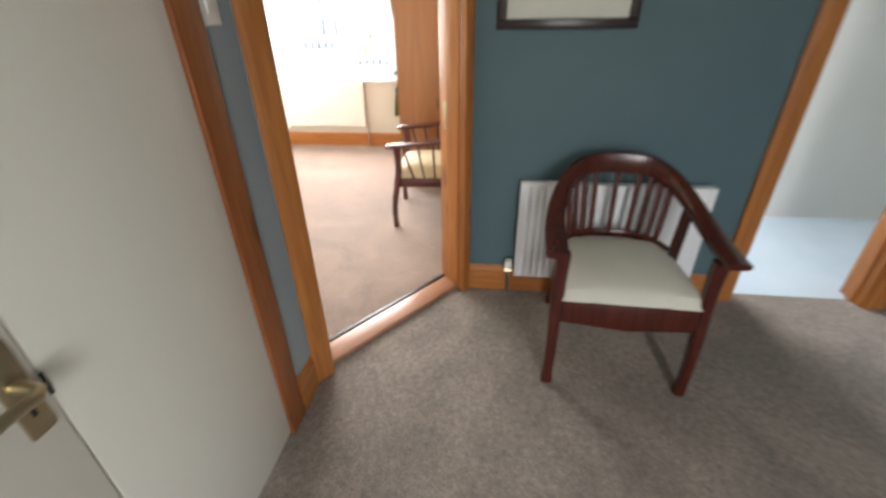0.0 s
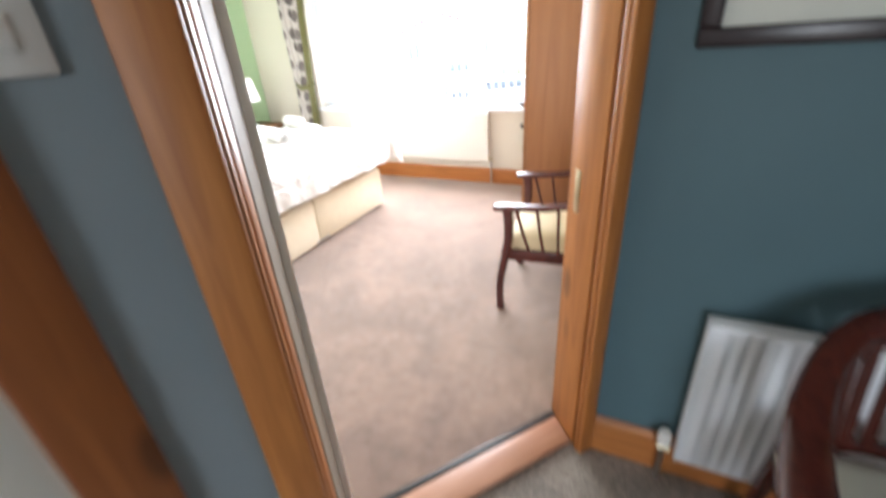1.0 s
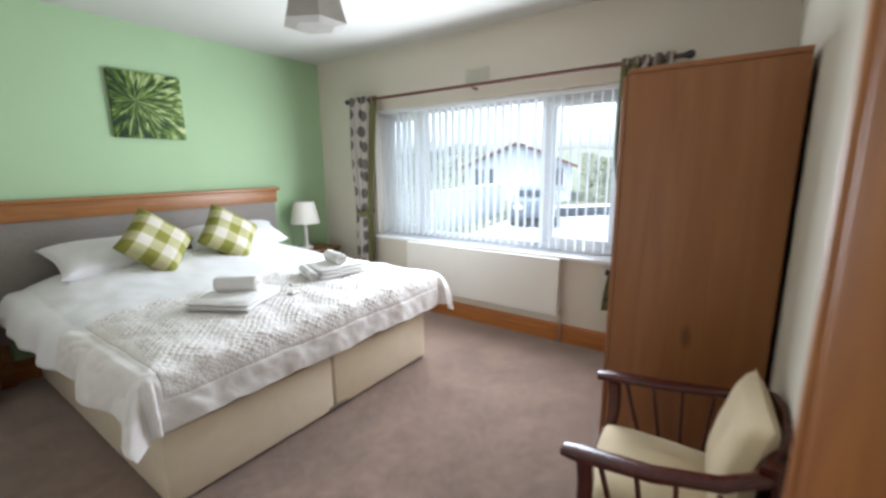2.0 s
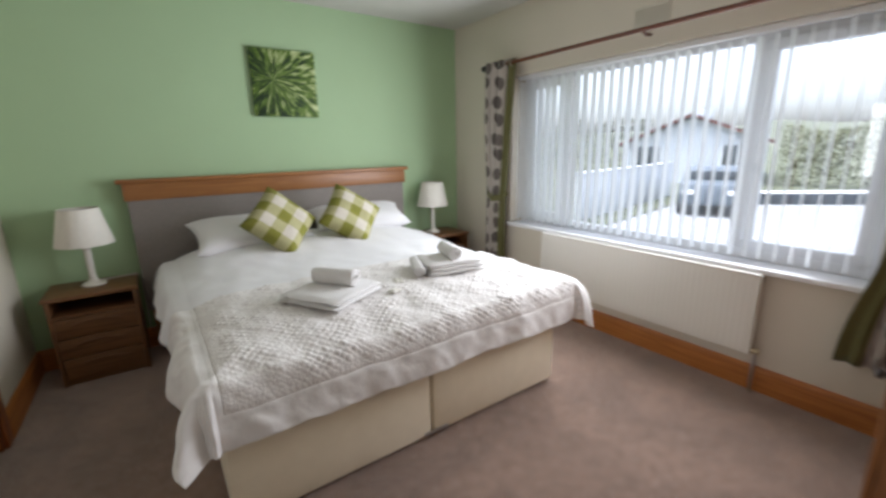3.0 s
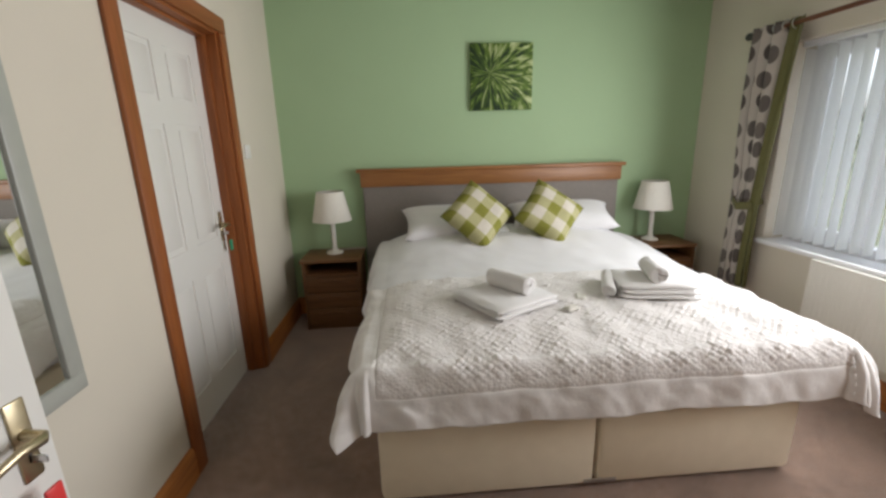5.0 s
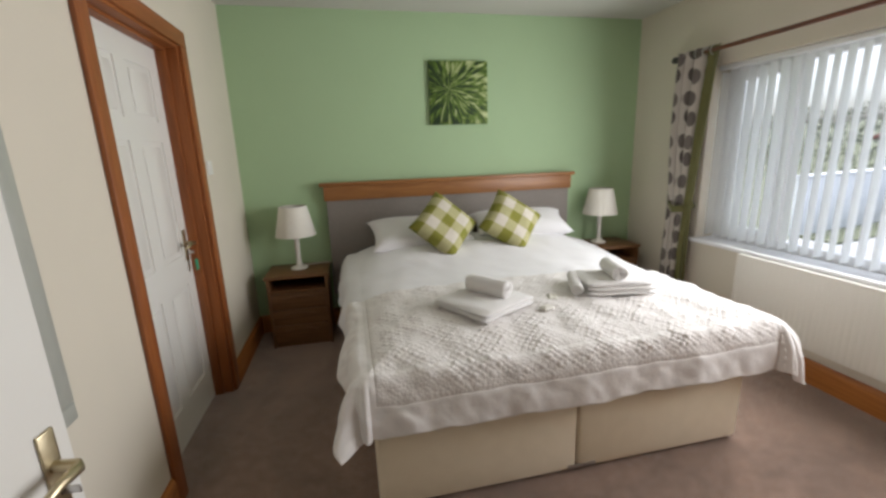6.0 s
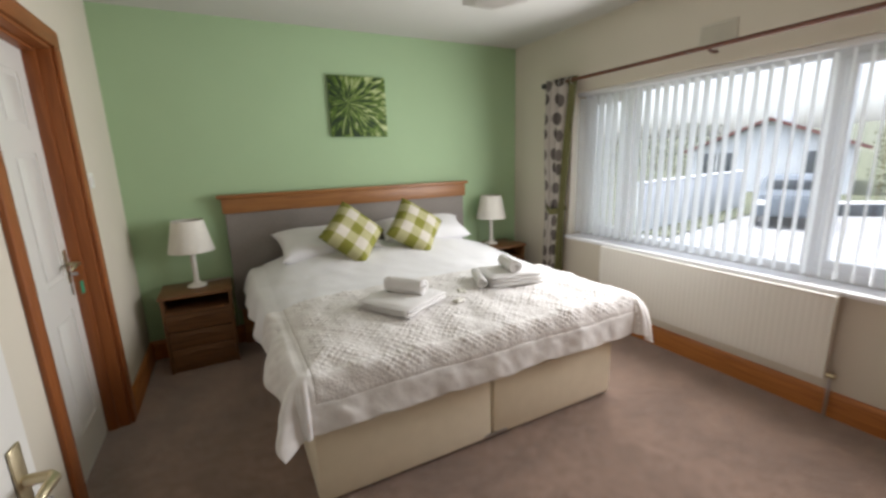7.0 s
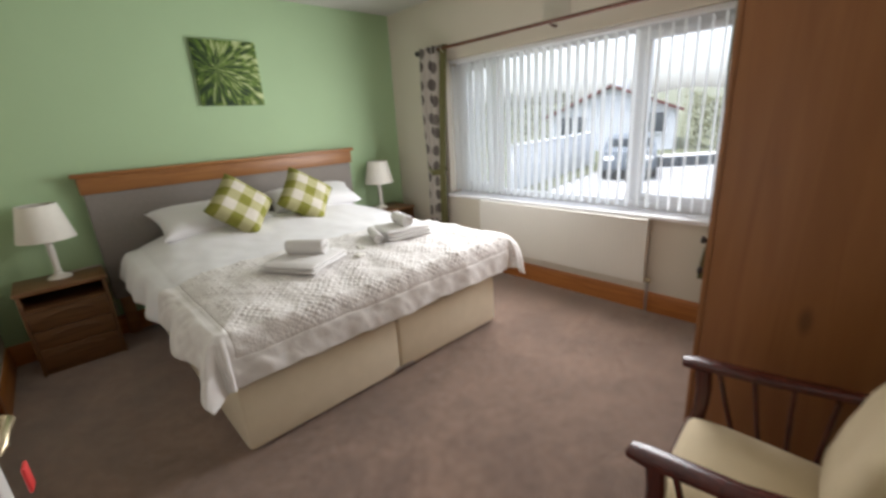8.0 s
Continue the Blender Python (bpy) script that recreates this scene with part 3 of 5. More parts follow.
def door_case(name, width, head, depth, face, label, at, both=True, skew=None, left_depth=0.0, left_face=0.0, groove=0.0, reveal=0.012, tone="pine"):
    """Linings, stops and architraves round an opening: x across from 0 to width, y from 0 into the wall's depth.
    A case with a groove has no stops: its linings are in two boards with an open joint between them."""
    case = thing(name, label, "door frame", at, kind="structure")

    def bar(name_, mat, *a):
        bm = one_box(*a)
        if skew:
            bm.transform(skew)
        return part(name_, bm, mat, case)
    for x0, x1 in ((0, 0.028), (width - 0.028, width)):
        deep = left_depth if left_depth and x0 == 0 else depth
        if groove:
            bar("lining", M[tone + "_z"], x0, -0.002, 0, x1, groove - 0.007, head, 0.003)
            bar("lining", M[tone + "_z"], x0, groove + 0.007, 0, x1, deep + 0.002, head, 0.004)
        else:
            bar("lining", M[tone + "_z"], x0, -0.002, 0, x1, deep + 0.002, head, 0.003)
    bar("lining", M[tone + "_x"], 0.028, -0.002, head - 0.028, width - 0.028, depth + 0.002, head, 0.003)
    if not groove:
        for x0, x1 in ((0.028, 0.042), (width - 0.042, width - 0.028)):
            bar("stop", M[tone + "_z"], x0, depth * 0.30, 0, x1, depth * 0.62, head - 0.028, 0.003)
        bar("stop", M[tone + "_x"], 0.042, depth * 0.30, head - 0.042, width - 0.042, depth * 0.62, head - 0.028, 0.003)
    sides = [(-0.02, -0.0)] + ([(depth, depth + 0.02)] if both else [])
    for y0, y1 in sides:
        for x0, x1 in ((-face + reveal, reveal), (width - reveal, width + face - reveal)):
            if left_depth and x0 < 0 < y0:
                continue
            if left_face and x0 < 0:
                x0 = reveal - left_face
            bar("architrave", M[tone + "_z"], x0, y0, 0, x1, y1, head - reveal, 0.006)
        bar("architrave", M[tone + "_x"], -face + reveal, y0, head - reveal, width + face - reveal, y1, head + face - reveal, 0.006)
    return case


# the bedroom doorway with its worn threshold
case = door_case("door_case_bedroom", S1 - S0, HEAD, DEEP, 0.057, "orange pine frame round the open bedroom doorway", DOORWAY @ Matrix.Translation((S0, 0, 0)), True, SKEW, 0.070, 0.087, 0.022, 0.024)
for nm, a, mt, lb in (("threshold", (0.028, 0.034, -0.004, S1 - S0 - 0.028, 0.146, 0.02, 0.008), "threshold", "worn pine threshold board"),
                      ("carpet_bar", (0.028, 0.147, -0.003, S1 - S0 - 0.028, 0.170, 0.0215, 0.003), "dark", "dark strip between the threshold and the carpet"),
                      ("strike_plate", (S1 - S0 - 0.0305, 0.12, 0.86, S1 - S0 - 0.027, 0.145, 0.985, 0.001), "brass", "brass strike plate")):
    bm = one_box(*a)
    bm.transform(SKEW)
    part(nm, bm, M[mt], case, lb)
door_case("door_case_bathroom", BY0 - BY1, BHEAD, 0.18, 0.085, "dark orange pine frame round the panelled door",
          Matrix(((0, -1, 0, -3.52), (1, 0, 0, BY1), (0, 0, 1, 0), (0, 0, 0, 1))), False, tone="shaded_pine")
door_case("door_case_second_bathroom", D2A - D2B, 2.05, 0.14, 0.085, "orange pine frame round a bright doorway",
          Matrix(((0, 1, 0, HX), (1, 0, 0, D2B), (0, 0, 1, 0), (0, 0, 0, 1))), False)
# the cupboard frame faces away from the daylight; its pine is darkened to suit
door_case("door_case_cupboard", AX1 - AX0, 2.05, 0.16, 0.10, "reddish pine frame, darkened for shade, round white cupboard doors",
          Matrix(((1, 0, 0, AX0), (0, 1, 0, WA), (0, 0, 1, 0), (0, 0, 0, 1))), False, tone="shaded_pine")


def lever(parent, x, z, side, y=0.0, tag=""):
    """Brass back plate, stem, curved lever and keyhole, on the face y of a leaf; the lever points to side (+1 or -1)."""
    plate = part("handle_plate", one_box(x - 0.02, y - 0.006, z - 0.1, x + 0.02, y, z + 0.075, 0.004), M["brass"], parent, "brass handle plate")
    part("lever", sweep(bmesh.new(), [(x, y - 0.002, z), (x, y - 0.045, z), (x + side * 0.012, y - 0.055, z), (x + side * 0.06, y - 0.056, z + 0.004),
         (x + side * 0.105, y - 0.055, z - 0.004), (x + side * 0.118, y - 0.05, z - 0.012)], [(0.012, 0.012), (0.010, 0.010), (0.010, 0.011), (0.008, 0.010), (0.008, 0.009), (0.005, 0.006)], sides=10), M["brass"], plate)
    part("keyhole", one_box(x - 0.004, y - 0.0075, z - 0.062, x + 0.004, y - 0.006, z - 0.04, 0.001), M["dark"], plate)
    if tag:
        part("key", one_box(x - 0.002, y - 0.04, z - 0.062, x + 0.002, y - 0.006, z - 0.045, 0.001), M["steel"], plate)
    return plate


def panel_leaf(door, w, h, t):
    """A moulded six-panel door leaf: x 0..w, y 0..t, raised fields set in the front face."""
    part("leaf", one_box(0, 0.006, 0, w, t, h), M["door_white"], door, smooth=False)
    cols = ((0, 0.11), (w / 2 - 0.05, w / 2 + 0.05), (w - 0.11, w))
    rails = ((0, 0.2), (0.78, 0.94), (1.56, 1.66), (h - 0.12, h))
    for x0, x1 in cols:
        part("stile", one_box(x0, 0, 0, x1, 0.0062, h), M["door_white"], door, smooth=False)
    for z0, z1 in rails:
        for (_, a), (b, _) in zip(cols, cols[1:]):
            part("rail", one_box(a, 0, z0, b, 0.0062, z1), M["door_white"], door, smooth=False)
    for (_, z0), (z1, _) in zip(rails, rails[1:]):
        for (_, a), (b, _) in zip(cols, cols[1:]):
            part("panel", one_box(a + 0.028, 0.0012, z0 + 0.028, b - 0.028, 0.0065, z1 - 0.028, 0.003), M["door_white"], door)


# white six-panel door in the left wall
w = BY0 - BY1 - 0.064
leaf_at = Matrix(((0, -1, 0, -3.625), (1, 0, 0, BY1 + 0.032), (0, 0, 1, 0.008), (0, 0, 0, 1)))
door = thing("door_bathroom", "closed white moulded six-panel door with a brass handle", "door", leaf_at, kind="structure")
panel_leaf(door, w, BHEAD - 0.045, 0.04)
pl = lever(door, w - 0.06, 1.0, -1, 0.0, "tag")
part("key_tag", one_box(w - 0.08, -0.05, 0.84, w - 0.045, -0.042, 0.905, 0.003), M["green_tag"], pl, "small green plastic key tag")

# bedroom door, swung back into the room
hinge = Vector((-3.322, -3.55, 0.01))
free = Vector((-3.258, -2.725, 0.01))
ex = (free - hinge).normalized()
ey = Vector((-ex.y, ex.x, 0))
lw = (free - hinge).length
leaf_at = Matrix(((ex.x, ey.x, 0, hinge.x), (ex.y, ey.y, 0, hinge.y), (0, 0, 1, 0.01), (0, 0, 0, 1)))
door = thing("door_bedroom", "white door standing open with a brass lever handle", "door", leaf_at, kind="structure")
part("leaf", one_box(0, 0, 0, lw, 0.04, 2.0, 0.003), M["door_white"], door)
pl = lever(door, lw - 0.055, 0.905, -1, 0.0, "tag")
part("key_tag", one_box(lw - 0.088, -0.052, 0.735, lw - 0.051, -0.044, 0.798, 0.004), M["red"], pl, "red plastic key tag")

# white cupboard doors in the hall
mid = -4.338
cup = thing("door_cupboard", "flat white door with a brass lock plate", "door", pose(AX0 + 0.004, WA - 0.006, 0.01), kind="structure")
part("leaf", one_box(0, 0, 0, mid - AX0 - 0.006, 0.04, 2.035, 0.002), M["door_cream"], cup)
lever(cup, mid - AX0 - 0.04, 0.86, -1)
cup = thing("door_cupboard_side", "flat white fixed door leaf", "door", pose(mid, WA - 0.006, 0.01), kind="structure")
part("leaf", one_box(0.002, 0, 0, AX1 - mid - 0.004, 0.04, 2.035, 0.002), M["door_cream"], cup)
part("strike_plate", one_box(-0.003, -0.0025, 0.805, 0.004, 0.0, 0.85, 0.001), M["dark"], cup, "dark metal strike")


# ---- the window ----
win = thing("window_1", "wide white plastic window in three lights", "window", pose(0.15, 0, 0), kind="structure")
FX0, FX1 = 0.0, 0.06
MY = (-1.345, -2.625)


def frame_box(name, y0, z0, y1, z1, x0=FX0, x1=FX1, parent=win):
    part(name, one_box(x0, y0, z0, x1, y1, z1, 0.006), M["upvc"], parent)


frame_box("window_frame", WY1, WZ0, WY0, WZ0 + 0.06)
frame_box("window_frame", WY1, WZ1 - 0.06, WY0, WZ1)
for y0, y1 in ((WY0 - 0.06, WY0), (WY1, WY1 + 0.06), (MY[0] - 0.035, MY[0] + 0.035), (MY[1] - 0.035, MY[1] + 0.035)):
    frame_box("window_frame", y0, WZ0 + 0.06, y1, WZ1 - 0.06)
for y0, y1, sash in ((WY0 - 0.06, MY[0] + 0.035, True), (MY[0] - 0.035, MY[1] + 0.035, False), (MY[1] - 0.035, WY1 + 0.06, True)):
    z0, z1 = WZ0 + 0.06, WZ1 - 0.06
    if sash:
        for a in ((y1, z0, y0, z0 + 0.055), (y1, z1 - 0.055, y0, z1), (y1, z0 + 0.055, y1 + 0.055, z1 - 0.055), (y0 - 0.055, z0 + 0.055, y0, z1 - 0.055)):
            part("casement", one_box(-0.012, a[0], a[1], 0.045, a[2], a[3], 0.006), M["upvc"], win)
        y0, y1, z0, z1 = y0 - 0.055, y1 + 0.055, z0 + 0.055, z1 - 0.055
    pane = part("pane", one_box(0.025, y1, z0, 0.031, y0, z1), M["glass"], win, smooth=False)
    pane.visible_shadow = False
part("window_handle", sweep(bmesh.new(), [(-0.012, MY[1] - 0.065, 1.36), (-0.04, MY[1] - 0.065, 1.36), (-0.045, MY[1] - 0.065, 1.30), (-0.045, MY[1] - 0.065, 1.24)], (0.009, 0.009)), M["upvc"], win, "white window handle")
structure("window_sill", one_box(-0.045, WY1 - 0.03, WZ0 - 0.028, 0.15, WY0 + 0.03, WZ0 + 0.002, 0.008), M["upvc"], "white painted window sill board", "window sill")

# vertical blind
blind = thing("vertical_blind", "white vertical cloth blind turned half open", "blind", pose(0.065, 0, 0))
part("headrail", one_box(-0.02, WY1 + 0.01, WZ1 - 0.035, 0.02, WY0 - 0.01, WZ1 - 0.002, 0.003), M["upvc"], blind, "white headrail")
vane_bm = sheet(bmesh.new(), lambda u, v: (0.006 * math.sin(math.pi * u), (u - 0.5) * 0.089, v * 1.195), 4, 1)
vane_mesh = mesh_of("vane", vane_bm, M["vane"])
count = 33
rnd = random.Random(4)
for i in range(count):
    y = WY0 - 0.05 - (WY0 - WY1 - 0.1) * i / (count - 1)
    v = new("vane", vane_mesh)
    v.parent = blind
    v.matrix_basis = pose(0, y, WZ0 + 0.035 + rnd.uniform(-0.004, 0.004), rnd.uniform(-0.4, 0.4), 0, -80 + rnd.uniform(-4, 4))

# curtain rod with finials, brackets and two curtains
ROD = (-0.082, 2.105)
rod = thing("curtain_rod", "dark red wooden curtain pole with round finials", "curtain pole", pose(ROD[0], 0, ROD[1]))
part("pole", sweep(bmesh.new(), [(0, -0.57, 0), (0, -3.62, 0)], (0.0145, 0.0145), sides=12), M["rod"], rod)
for y, s in ((-0.57, 1), (-3.62, -1)):
    part("finial", lathe(bmesh.new(), [(0.0, -0.02), (0.016, -0.018), (0.017, -0.006), (0.024, 0.008), (0.027, 0.022), (0.02, 0.04), (0.0, 0.047)], 14,
         Matrix.Translation((0, y, 0)) @ Matrix.Rotation(radians(-90 * s), 4, "X")), M["dark"], rod, "dark finial")
for y in (-0.78, -2.06, -3.4):
    part("bracket", sweep(bmesh.new(), [(0.094, y, -0.02), (0.03, y, -0.025), (0, y, -0.012)], (0.012, 0.01)), M["rod"], rod)


def curtain(name, y0, y1, tie, label, drawn=True):
    """An eyelet curtain hung from the pole in deep folds and drawn in at the tie."""
    c = thing(name, label, "curtain", pose(ROD[0], 0, 0))
    top, bottom, pleats = 2.135, 0.36, 4.5
    sgn = 1 if y1 > y0 else -1

    def place(u, v, lining=0.0):
        z = top + (bottom - top) * v
        pinch = math.exp(-((z - 0.98) / 0.34) ** 2)
        above = min(1.0, (top - z) / (top - 0.98))
        width = abs(y1 - y0) * (1 - 0.36 * above + 0.05 * max(0.0, 0.98 - z))
        shift = 0.012 * pinch
        if not drawn:
            width, shift = abs(y1 - y0) * (1 - 0.45 * pinch) * (0.92 + 0.10 * v), 0.06 * pinch
        ph = 2 * math.pi * pleats * u
        amp = (0.038 if u <= 0.72 else 0.016 + 0.022 * max(0.0, 1 - (u - 0.72) * 14)) * (1 - 0.4 * pinch) * (1 + 0.25 * math.sin(5 * u + 3 * v))
        y = y0 + sgn * (shift + width * u) + 0.010 * math.sin(2 * ph + 1 + 2 * v)
        return (amp * math.cos(ph) + lining + 0.012 * noise.noise((u * 4, v * 3, tie)), y, z)
    split = 0.72
    part("cloth", sheet(bmesh.new(), lambda u, v: place(u * split, v), 60, 48, lambda u, v: (u * 0.62, v * 1.75)), M["curtain"], c)
    part("lining", sheet(bmesh.new(), lambda u, v: place(split + u * (1 - split), v), 26, 48), M["olive"], c, "olive green return edge")
    for k in range(5):
        u = (k + 0.5) / 5
        ring = bmesh.new()
        pts = [(0.032 * math.cos(a), 0, 0.032 * math.sin(a)) for a in [2 * math.pi * i / 16 for i in range(17)]]
        sweep(ring, pts, (0.004, 0.004), up=(0, 1, 0), sides=6)
        part("eyelet", ring, M["steel"], c, at=pose(0, y0 + (y1 - y0) * u * 0.92, ROD[1]))
    zt = 0.98
    part("tieback", sweep(bmesh.new(), [(0.06, y0 + sgn * 0.03, zt + 0.05), (-0.03, y0 + sgn * 0.05, zt), (-0.055, y0 + sgn * 0.12, zt - 0.03), (-0.03, y0 + sgn * 0.2, zt - 0.02), (0.05, y0 + sgn * 0.22, zt + 0.02)],
         (0.006, 0.03), sides=8), M["olive"], c, "olive cloth tieback")
    for ob in c.children:
        if ob.name.startswith(("cloth", "lining")):
            sol = ob.modifiers.new("thick", "SOLIDIFY")
            sol.thickness = 0.003
    return c


curtain("curtain", -0.60, -0.98, 1.0, "leaf patterned curtain with olive edge, tied back")
curtain("curtain", -3.56, -3.22, 5.0, "leaf patterned curtain gathered beside the wardrobe", False)

# wall vent
vent = thing("wall_vent", "small beige plastic wall vent above the window", "vent", pose(0, -2.06, 2.19))
part("frame", one_box(-0.012, -0.115, -0.065, 0.0, 0.115, 0.065, 0.004), M["vent"], vent)
for i in range(7):
    part("slat", one_box(-0.018, -0.1, -0.052 + i * 0.016, -0.011, 0.1, -0.045 + i * 0.016, 0.001), M["vent"], vent)


def radiator(name, width, height, label, at, pressing=0.0032, paint="radiator"):
    """A panel radiator with upright pressings, top grille, valve and pipe; x along, y out of the wall to -y."""
    r = thing(name, label, "radiator", at)
    n = max(8, int(width / 0.034))
    step = (width - 0.04) / n

    def face(u, v):
        x = u * width
        k = ((x - 0.02) / step) % 1 if 0.02 < x < width - 0.02 else 0
        ridge = pressing * max(0, math.sin(math.pi * k)) ** 0.6 if 0.03 < v < 0.97 else 0
        return (x, -0.075 - ridge, v * height)
    bm = bmesh.new()
    us = n * 6
    sheet(bm, face, us, 16)
    part("panel", bm, M[paint], r, angle=60)
    part("back_panel", one_box(0.0, -0.074, 0.0, width, -0.035, height, 0.003), M[paint], r)
    part("grille", one_box(0.002, -0.079, height - 0.004, width - 0.002, -0.03, height + 0.012, 0.003), M[paint], r)
    for x in (-0.004, width):
        part("side_panel", one_box(x, -0.08, 0.0, x + 0.004, -0.03, height + 0.01, 0.001), M[paint], r)
    for x in (0.1, width - 0.1):
        part("wall_bracket", one_box(x - 0.02, -0.036, 0.02, x + 0.02, 0.0, height - 0.03, 0.001), M[paint], r)
    return r


def valve(parent, x, drop, label="", head=False):
    v = part("valve", sweep(bmesh.new(), [(x, -0.05, 0.03), (x, -0.05, -0.02), (x, -0.05, -drop)], [(0.011, 0.011), (0.009, 0.009), (0.0075, 0.0075)], up=(0, 1, 0), sides=10), M["steel"], parent, label)
    part("nut", lathe(bmesh.new(), [(0.0, -0.02), (0.017, -0.018), (0.017, 0.018), (0.0, 0.02)], 8, Matrix.Translation((x, -0.05, 0.02)) @ Matrix.Rotation(radians(90), 4, "Y")), M["brass"], v)
    if head:
        part("valve_cap", lathe(bmesh.new(), [(0.0, 0), (0.018, 0.002), (0.02, 0.02), (0.017, 0.05), (0.0, 0.054)], 16, Matrix.Translation((x, -0.05, 0.03))), M["socket"], v, "white valve cap")
    return v


rad = radiator("radiator", 1.56, 0.46, "long cream panel radiator under the window", Matrix(((0, 1, 0, 0), (-1, 0, 0, -1.30), (0, 0, 1, 0.235), (0, 0, 0, 1))))
valve(rad, 1.585, 0.235)
rad = radiator("radiator", 0.86, 0.505, "white ribbed hall radiator behind the armchair", Matrix(((0, 1, 0, HX), (-1, 0, 0, -4.44), (0, 0, 1, 0.13), (0, 0, 0, 1))), 0.0075, "upvc")
valve(rad, -0.035, 0.13, head=True)

# picture on the green wall
solo("canvas_picture", one_box(-0.252, -0.032, -0.252, 0.252, 0.0, 0.252, 0.004), M["canvas"], "square canvas print of a green seed head burst", "picture", at=pose(-1.722, 0, 1.942))

# tall mirror on the left wall
mir = thing("wall_mirror", "tall narrow mirror in a pale silver frame", "mirror", Matrix(((0, -1, 0, -3.52), (1, 0, 0, -2.318), (0, 0, 1, 0.75), (0, 0, 0, 1))))
MW, MH, MF = 0.40, 1.15, 0.055
for a in ((-MW, 0, 0, MF), (-MW, 0, MH - MF, MH)):
    part("frame", one_box(a[0], -0.022, a[2], a[1], -0.0, a[3], 0.004), M["silver_grey"], mir)
for x0, x1 in ((-MW, -MW + MF), (-MF, 0)):
    part("frame", one_box(x0, -0.022, MF, x1, 0, MH - MF, 0.004), M["silver_grey"], mir)
part("glass", one_box(-MW + MF - 0.003, -0.012, MF - 0.003, -MF + 0.003, -0.004, MH - MF + 0.003), M["mirror"], mir, smooth=False)

# light switch and socket
sw = thing("light_switch", "white square light switch on a painted wall", "switch", pose(-3.52, -0.72, 1.42, 0, 0, 90), "light switches")
part("plate", one_box(-0.043, -0.009, -0.043, 0.043, 0, 0.043, 0.003), M["socket"], sw)
part("rocker", one_box(-0.012, -0.014, -0.018, 0.012, -0.008, 0.018, 0.002), M["socket"], sw)
copy_thing(sw, pose(-3.665, WA, 1.363))
so = thing("wall_socket", "white double socket on the green wall", "socket", pose(-0.26, 0, 0.86))
part("plate", one_box(-0.073, -0.009, -0.043, 0.073, 0, 0.043, 0.003), M["socket"], so)
for x in (-0.035, 0.035):
    part("rocker", one_box(x - 0.008, -0.013, 0.008, x + 0.008, -0.008, 0.03, 0.002), M["socket"], so)

# pendant shade
pen = thing("pendant_lamp", "grey frosted six-sided shade hung below the ceiling", "ceiling lamp", pose(-1.735, -2.14, 2.13))
bm = lathe(bmesh.new(), [(0.10, 0.0), (0.165, 0.012), (0.115, 0.20), (0.10, 0.205)], 6)
part("shade", bm, M["grey_lamp"], pen, smooth=False)
part("cord", sweep(bmesh.new(), [(0, 0, 0.2), (0, 0, 0.41)], (0.004, 0.004), up=(0, 1, 0)), M["socket"], pen)
part("ceiling_rose", lathe(bmesh.new(), [(0.0, 0.395), (0.03, 0.398), (0.05, 0.42), (0.05, 0.432), (0, 0.432)], 20), M["socket"], pen)
# ---- the bed ----
BX, BHW, BFOOT = -1.732, 0.90, -2.125
bed = thing("bed", "wide divan bed in two cream damask halves", "bed", pose(BX, 0, 0))
for sx in (-1, 1):
    x0, x1 = (-BHW - 0.024, -0.022) if sx < 0 else (-0.014, BHW - 0.032)
    base = part("divan_base", one_box(x0, BFOOT, 0.012, x1, -0.12, 0.36, 0.028), M["divan"], bed)
    part("mattress", one_box(x0 + 0.01, BFOOT + 0.01, 0.362, x1 - 0.01, -0.12, 0.60, 0.04), M["linen"], bed)
    for y in (BFOOT + 0.12, -0.3):
        for x in (x0 + 0.1, x1 - 0.1):
            part("glide", lathe(bmesh.new(), [(0.0, 0.0), (0.025, 0.0), (0.03, 0.012), (0, 0.014)], 12, Matrix.Translation((x, y, 0))), M["dark"], base)
part("link_bar", one_box(-0.07, BFOOT - 0.005, 0.03, 0.07, BFOOT + 0.002, 0.047, 0.001), M["steel"], bed, "steel bar that links the halves")

hb = thing("headboard", "grey cloth headboard with a wooden cornice on top", "headboard", pose(BX - 0.06, 0, 0))
part("cloth_panel", one_box(-1.085, -0.075, 0.30, 1.085, -0.028, 1.12, 0.012), M["grey_cloth"], hb, "grey woven cloth panel")
part("post", one_box(-1.06, -0.07, 0.0, -0.98, -0.03, 0.31, 0.004), M["cornice"], hb)
part("post", one_box(0.98, -0.07, 0.0, 1.06, -0.03, 0.31, 0.004), M["cornice"], hb)
part("rail", one_box(-1.10, -0.088, 1.105, 1.10, -0.024, 1.225, 0.004), M["cornice"], hb, "polished wooden rail")
part("cornice", one_box(-1.13, -0.105, 1.222, 1.13, -0.022, 1.252, 0.008), M["cornice"], hb, "moulded wooden cornice")

TOP, CW, CL = 0.618, 0.935, -2.125


